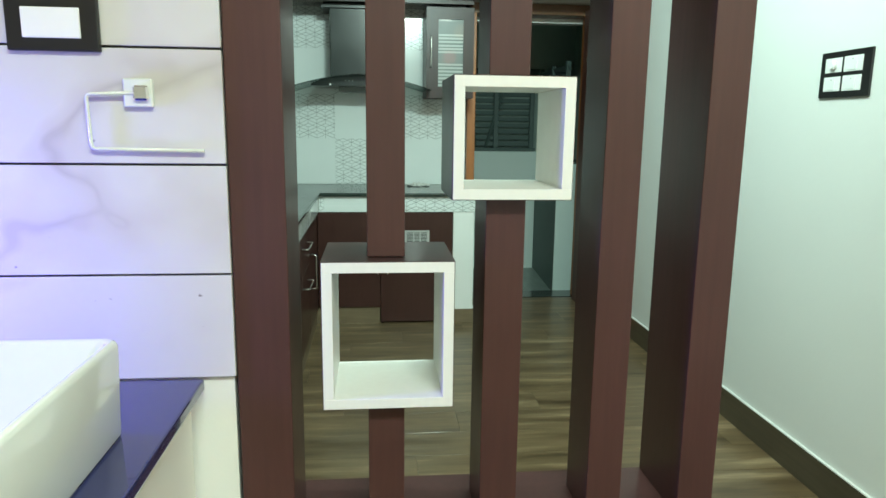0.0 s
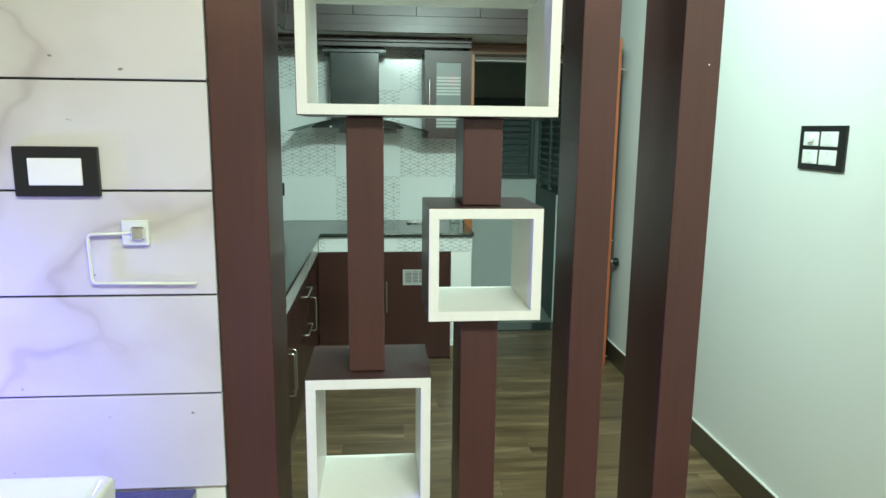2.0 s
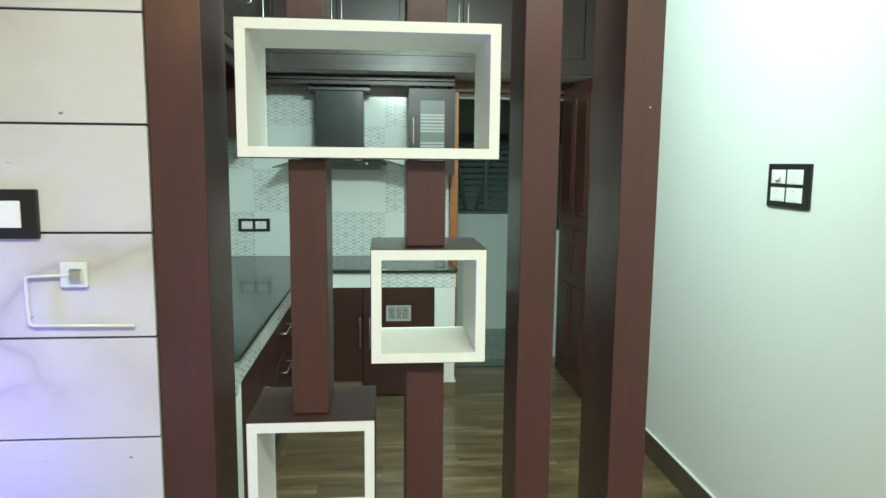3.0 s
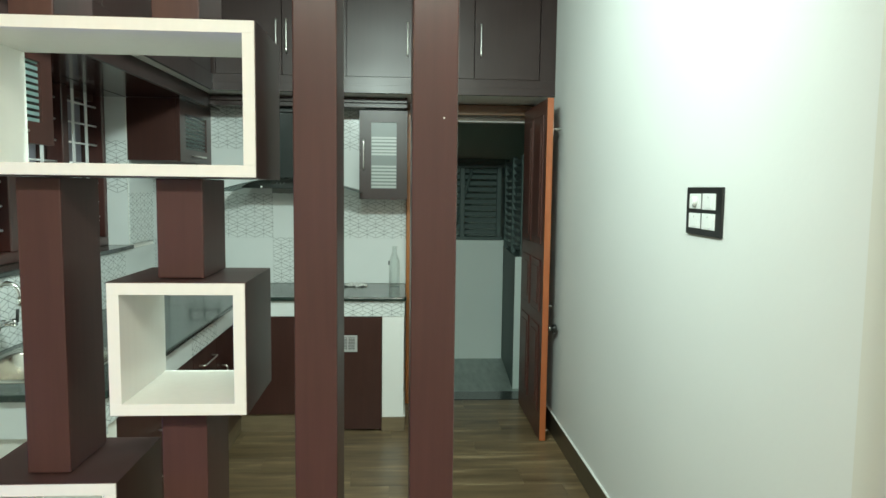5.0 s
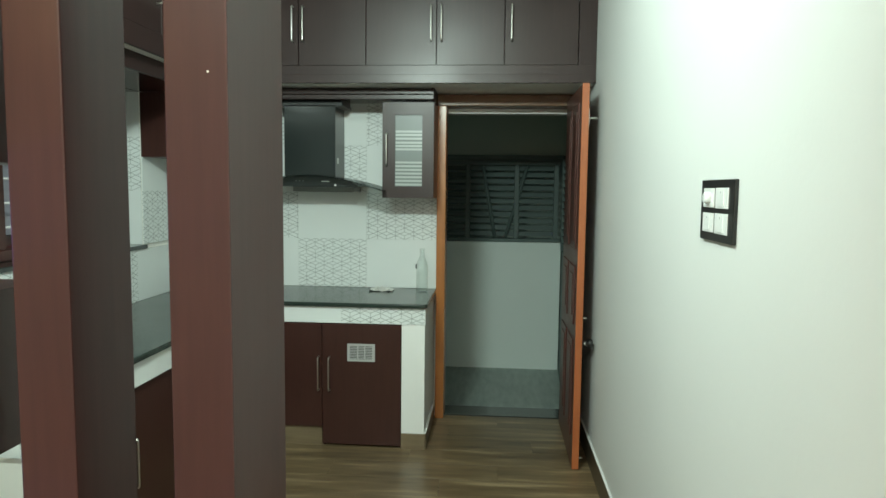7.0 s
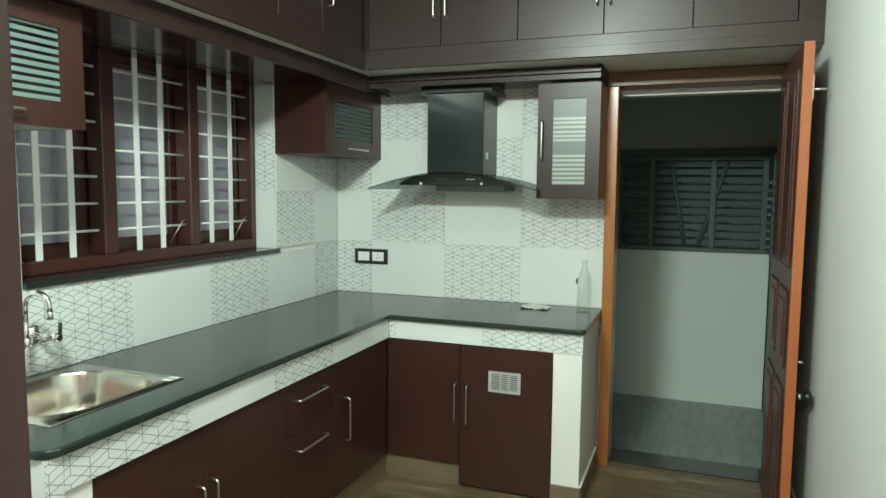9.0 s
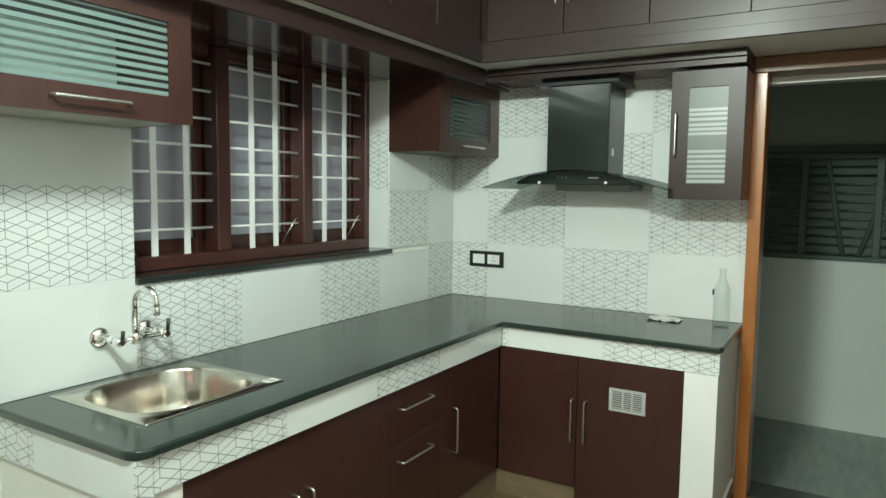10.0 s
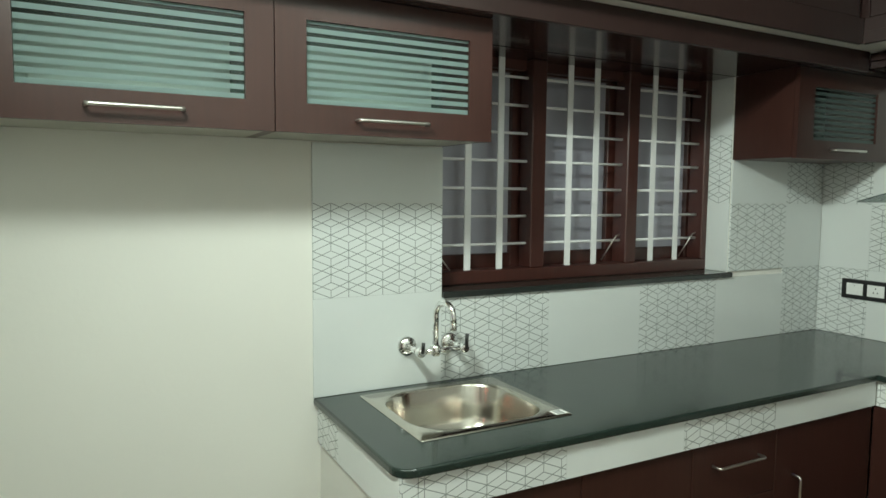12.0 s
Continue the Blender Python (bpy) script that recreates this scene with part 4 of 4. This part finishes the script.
for z0_, z1_ in ((0.16, 0.70), (0.78, 1.10), (1.19, 1.97)):
    for y0_, y1_ in ((4.47, 4.72), (4.79, 5.04)):
        m_ = part("panel", box(1.846, 1.853, y0_, y1_, z0_, z1_, 0.005), M_LEAF, leaf)
        part("raised_field", box(1.842, 1.846, y0_ + 0.045, y1_ - 0.045, z0_ + 0.045, z1_ - 0.045, 0.003), M_LEAF, m_)
knob = part("knob", lathe([(0.024, 0), (0.024, 0.005), (0.010, 0.009), (0.010, 0.026), (0.022, 0.034), (0.026, 0.044), (0.025, 0.054), (0.014, 0.060)], (1.889, 4.415, 0.690), "x", 18), M_BLACKP, leaf, "round black knob")
part("knob_ring", lathe([(0.0135, 0.012), (0.0135, 0.022)], (1.889, 4.415, 0.690), "x", 16), M_STEEL, knob, "pale steel neck ring")
part("bolt_plate", box(1.8892, 1.894, 4.392, 4.432, 1.84, 1.93, 0.001), M_STEEL, leaf, "pale steel bolt plate")
for z_, run in ((1.88, 0.05), (0.83, 0.022), (0.062, 0.022)):
    part("bolt", tube([(1.889, 4.405, z_), (1.889 + run, 4.405, z_)], 0.005, 8), M_STEEL, leaf, "steel bolt")

# ---- window ----
win = thing("window_1", (XL - 0.12, (WY0 + WY1) / 2, WZ0), "maroon wooden three-light window with white grille bars", "window", "", "structure")
part("window_sill", box(XL - 0.16, XL + 0.022, WY0 + 0.002, WY1 + 0.012, WZ0 - 0.018, WZ0 + 0.004, 0.003), M_SILL, win, "dark granite sill")
WX0, WX1 = -0.80, -0.715
zs, zt = WZ0 + 0.004, WZ1
for r in ((WY0, WY0 + 0.045), (3.540, 3.607), (4.035, 4.098), (4.498, WY1)):
    part("window_frame", box(WX0, WX1, r[0], r[1], zs + 0.05, 2.030, 0.004), M_WFRAME, win)
part("window_frame", box(WX0, WX1 + 0.002, WY0, WY1, zs, zs + 0.05, 0.004), M_WFRAME, win)
part("window_frame", box(WX0, -0.762, WY0, WY1, zt - 0.05, zt, 0.004), M_WFRAME, win)
for a, b, ups, p0, p1 in ((WY0 + 0.045, 3.540, (3.268, 3.412), 3.135, 3.512), (3.607, 4.035, (3.745, 3.884), 3.660, 4.012), (4.098, 4.498, (4.210, 4.360), 4.150, 4.500)):
    s = part("shutter", boxes([(-0.86, -0.815, a - 0.03, p0, zs, zt), (-0.86, -0.815, p1, b + 0.03, zs, zt), (-0.86, -0.815, p0, p1, zs, 1.272), (-0.86, -0.815, p0, p1, 1.992, zt)], 0.002), M_WFRAME, win)
    part("pane", box(-0.845, -0.839, p0, p1, 1.272, 1.992), M_PANE, s, "frosted lavender-grey glass")
    for k in range(7):
        zb = 1.315 + k * 0.1078
        part("grille_bar", tube([(-0.752, a - 0.005, zb), (-0.752, b + 0.005, zb)], 0.0055, 8), M_GRILLE, win)
    for yb in ups:
        part("grille_upright", box(-0.7465, -0.7415, yb - 0.0135, yb + 0.0135, zs + 0.045, 2.0302), M_GRILLE, win)
    stay = [(-0.74, a + 0.07, zs + 0.052), (-0.77, a + 0.025, 1.290)] if a < 3.2 else [(-0.77, b - 0.085, zs + 0.06), (-0.74, b - 0.03, 1.335), (-0.74, b - 0.012, 1.340)]
    part("stay", tube(stay, 0.003, 6), M_STEEL, win, "thin steel window stay")

# ---- small things on the counter ----
bt = thing("glass_bottle", (0.963, 5.03, CT), "empty clear glass bottle standing on the granite", "bottle")
part("glass", lathe([(0.034, 0.0), (0.037, 0.006), (0.037, 0.150), (0.034, 0.185), (0.018, 0.222), (0.0145, 0.235), (0.0145, 0.262), (0.0168, 0.264), (0.0168, 0.276)], (0.963, 5.03, CT), "z", 24), M_GLASS, bt)
part("paint_mark", box(0.922, 0.930, 5.018, 5.032, CT + 0.150, CT + 0.178, 0.002), M_BLACKP, bt, "small black mark on the shoulder")
pp = thing("crumpled_wrapper", (0.70, 5.06, CT), "small crumpled silvery plastic wrapper", "wrapper")
bm = bmesh.new()
bmesh.ops.create_grid(bm, x_segments=14, y_segments=8, size=1.0)
rnd = random.Random(5)
for v in bm.verts:
    r_ = 1 - max(abs(v.co.x), abs(v.co.y))
    v.co = Vector((0.70 + v.co.x * 0.075 + rnd.uniform(-0.006, 0.006), 5.06 + v.co.y * 0.05 + rnd.uniform(-0.006, 0.006), CT + 0.001 + max(0.0, rnd.uniform(0.0, 0.03) * (0.35 + r_))))
part("film", bm, M_PAPER, pp)

# ---- wall tiles ----
ROWS_Z = [CT + 0.001, 1.172, 1.476, 1.780, 2.050]
left_y = [2.618, 3.078, 3.540, 4.006, 4.455, 4.914, YB - 0.009]
back_x = [XL + 0.009, -0.350, 0.122, 0.578, DX0]
tile_home_left = structure("tiling_left", box(XL, XL + 0.0035, 2.620, YB, CB, WZ0 - 0.02), M_TILE, "white glazed wall tiles with printed cube lines", "tiling")
tile_home_back = structure("tiling_back", box(XL + 0.009, DX0 - 0.004, YB - 0.0035, YB, CB, 2.04), M_TILE, "white glazed wall tiles with printed cube lines", "tiling")
GAP = 0.0003


def side_tile(y0, y1, z0, z1, printed):
    if y1 - y0 > 0.004 and z1 - z0 > 0.004:
        part("tile", box(XL + 0.001, XL + 0.008, y0 + GAP, y1 - GAP, z0 + GAP, z1 - GAP, 0.0004), M_TILEP if printed else M_TILE, tile_home_left)


def back_tile(x0, x1, z0, z1, printed):
    part("tile", box(x0 + GAP, x1 - GAP, YB - 0.008, YB - 0.001, z0 + GAP, z1 - GAP, 0.0004), M_TILEP if printed else M_TILE, tile_home_back)


for i in range(6):
    for j in range(4):
        printed = (i + j) % 2 == 1
        y0_, y1_, z0_, z1_ = left_y[i], left_y[i + 1], ROWS_Z[j], ROWS_Z[j + 1]
        if y1_ <= WY0 + 0.001 or y0_ >= WY1:
            if y0_ < WY0 and z0_ > 1.7:
                continue
            side_tile(y0_, y1_, z0_, min(z1_, 1.664) if y0_ < 3 else z1_, printed)
        elif j == 0:
            side_tile(y0_, y1_, z0_, WZ0 - 0.019, printed)
        elif y1_ > WY1:
            side_tile(WY1 + 0.001, y1_, z0_, z1_, printed)
for i in range(4):
    for j in range(4):
        back_tile(back_x[i], back_x[i + 1], ROWS_Z[j], ROWS_Z[j + 1], (i + j) % 2 == 0)

for z0_, z1_, printed in ((WZ0 + 0.005, 1.476, False), (1.476, 1.780, True), (1.780, 2.031, False)):
    part("tile", box(-0.714, XL - 0.001, WY1 - 0.007, WY1 - 0.0005, z0_ + GAP, z1_ - GAP, 0.0004), M_TILEP if printed else M_TILE, tile_home_left)

# tile band on the apron under the granite
for y0_, y1_, printed in ((2.682, 3.132, True), (3.132, 3.582, False), (3.582, 4.010, True), (4.010, 4.585, False)):
    part("tile", box(0.031, 0.046, y0_ + GAP, y1_ - GAP, 0.731, CB - 0.001, 0.0004), M_TILEP if printed else M_TILE, pillar)
part("tile", box(0.0365, 0.046, 2.634, 2.680, 0.705, CB - 0.001, 0.0004), M_TILEP, end_wall)
part("tile", box(-0.40, 0.036, 2.633, 2.6415, 0.705, CB - 0.001, 0.0004), M_TILE, end_wall)
part("tile", box(XL + 0.001, -0.402, 2.633, 2.6415, 0.705, CB - 0.001, 0.0004), M_TILEP, end_wall)
for x0_, x1_, printed in ((0.048, 0.082, True), (0.082, 0.545, False), (0.545, 1.000, True), (1.000, 1.032, True)):
    part("tile", box(x0_ + GAP, x1_ - GAP, 4.588, 4.5995, 0.731, CB - 0.001, 0.0004), M_TILEP if printed else M_TILE, pillar)

# ---- floor planks ----
floor_ob = bpy.data.objects["floor"]
plank_mesh = {}


def plank(x0, x1, y0, y1):
    key = (round(x1 - x0, 3), round(y1 - y0, 3))
    if key not in plank_mesh:
        bm = box(0.0006, key[0] - 0.0006, 0.0006, key[1] - 0.0006, -0.006, 0.0, 0.0003)
        me = bpy.data.meshes.new("plank")
        bm.to_mesh(me)
        bm.free()
        me.materials.append(M_FLOOR)
        plank_mesh[key] = me
    ob = new("plank", plank_mesh[key])
    ob.parent = floor_ob
    ob.location = (x0, y0, 0)


y_ = -2.6
k = 0
while y_ < 5.19:
    y1_ = min(y_ + 0.2, 5.20)
    x_ = XL if y_ > 1.5 else -2.5
    first = (0.45, 0.85, 0.25, 0.65)[k % 4]
    x1_ = x_ + first
    while x_ < XR - 0.02:
        plank(max(x_, -2.4), min(x1_, XR), y_, y1_)
        x_, x1_ = x1_, x1_ + 0.9
    y_, k = y1_, k + 1
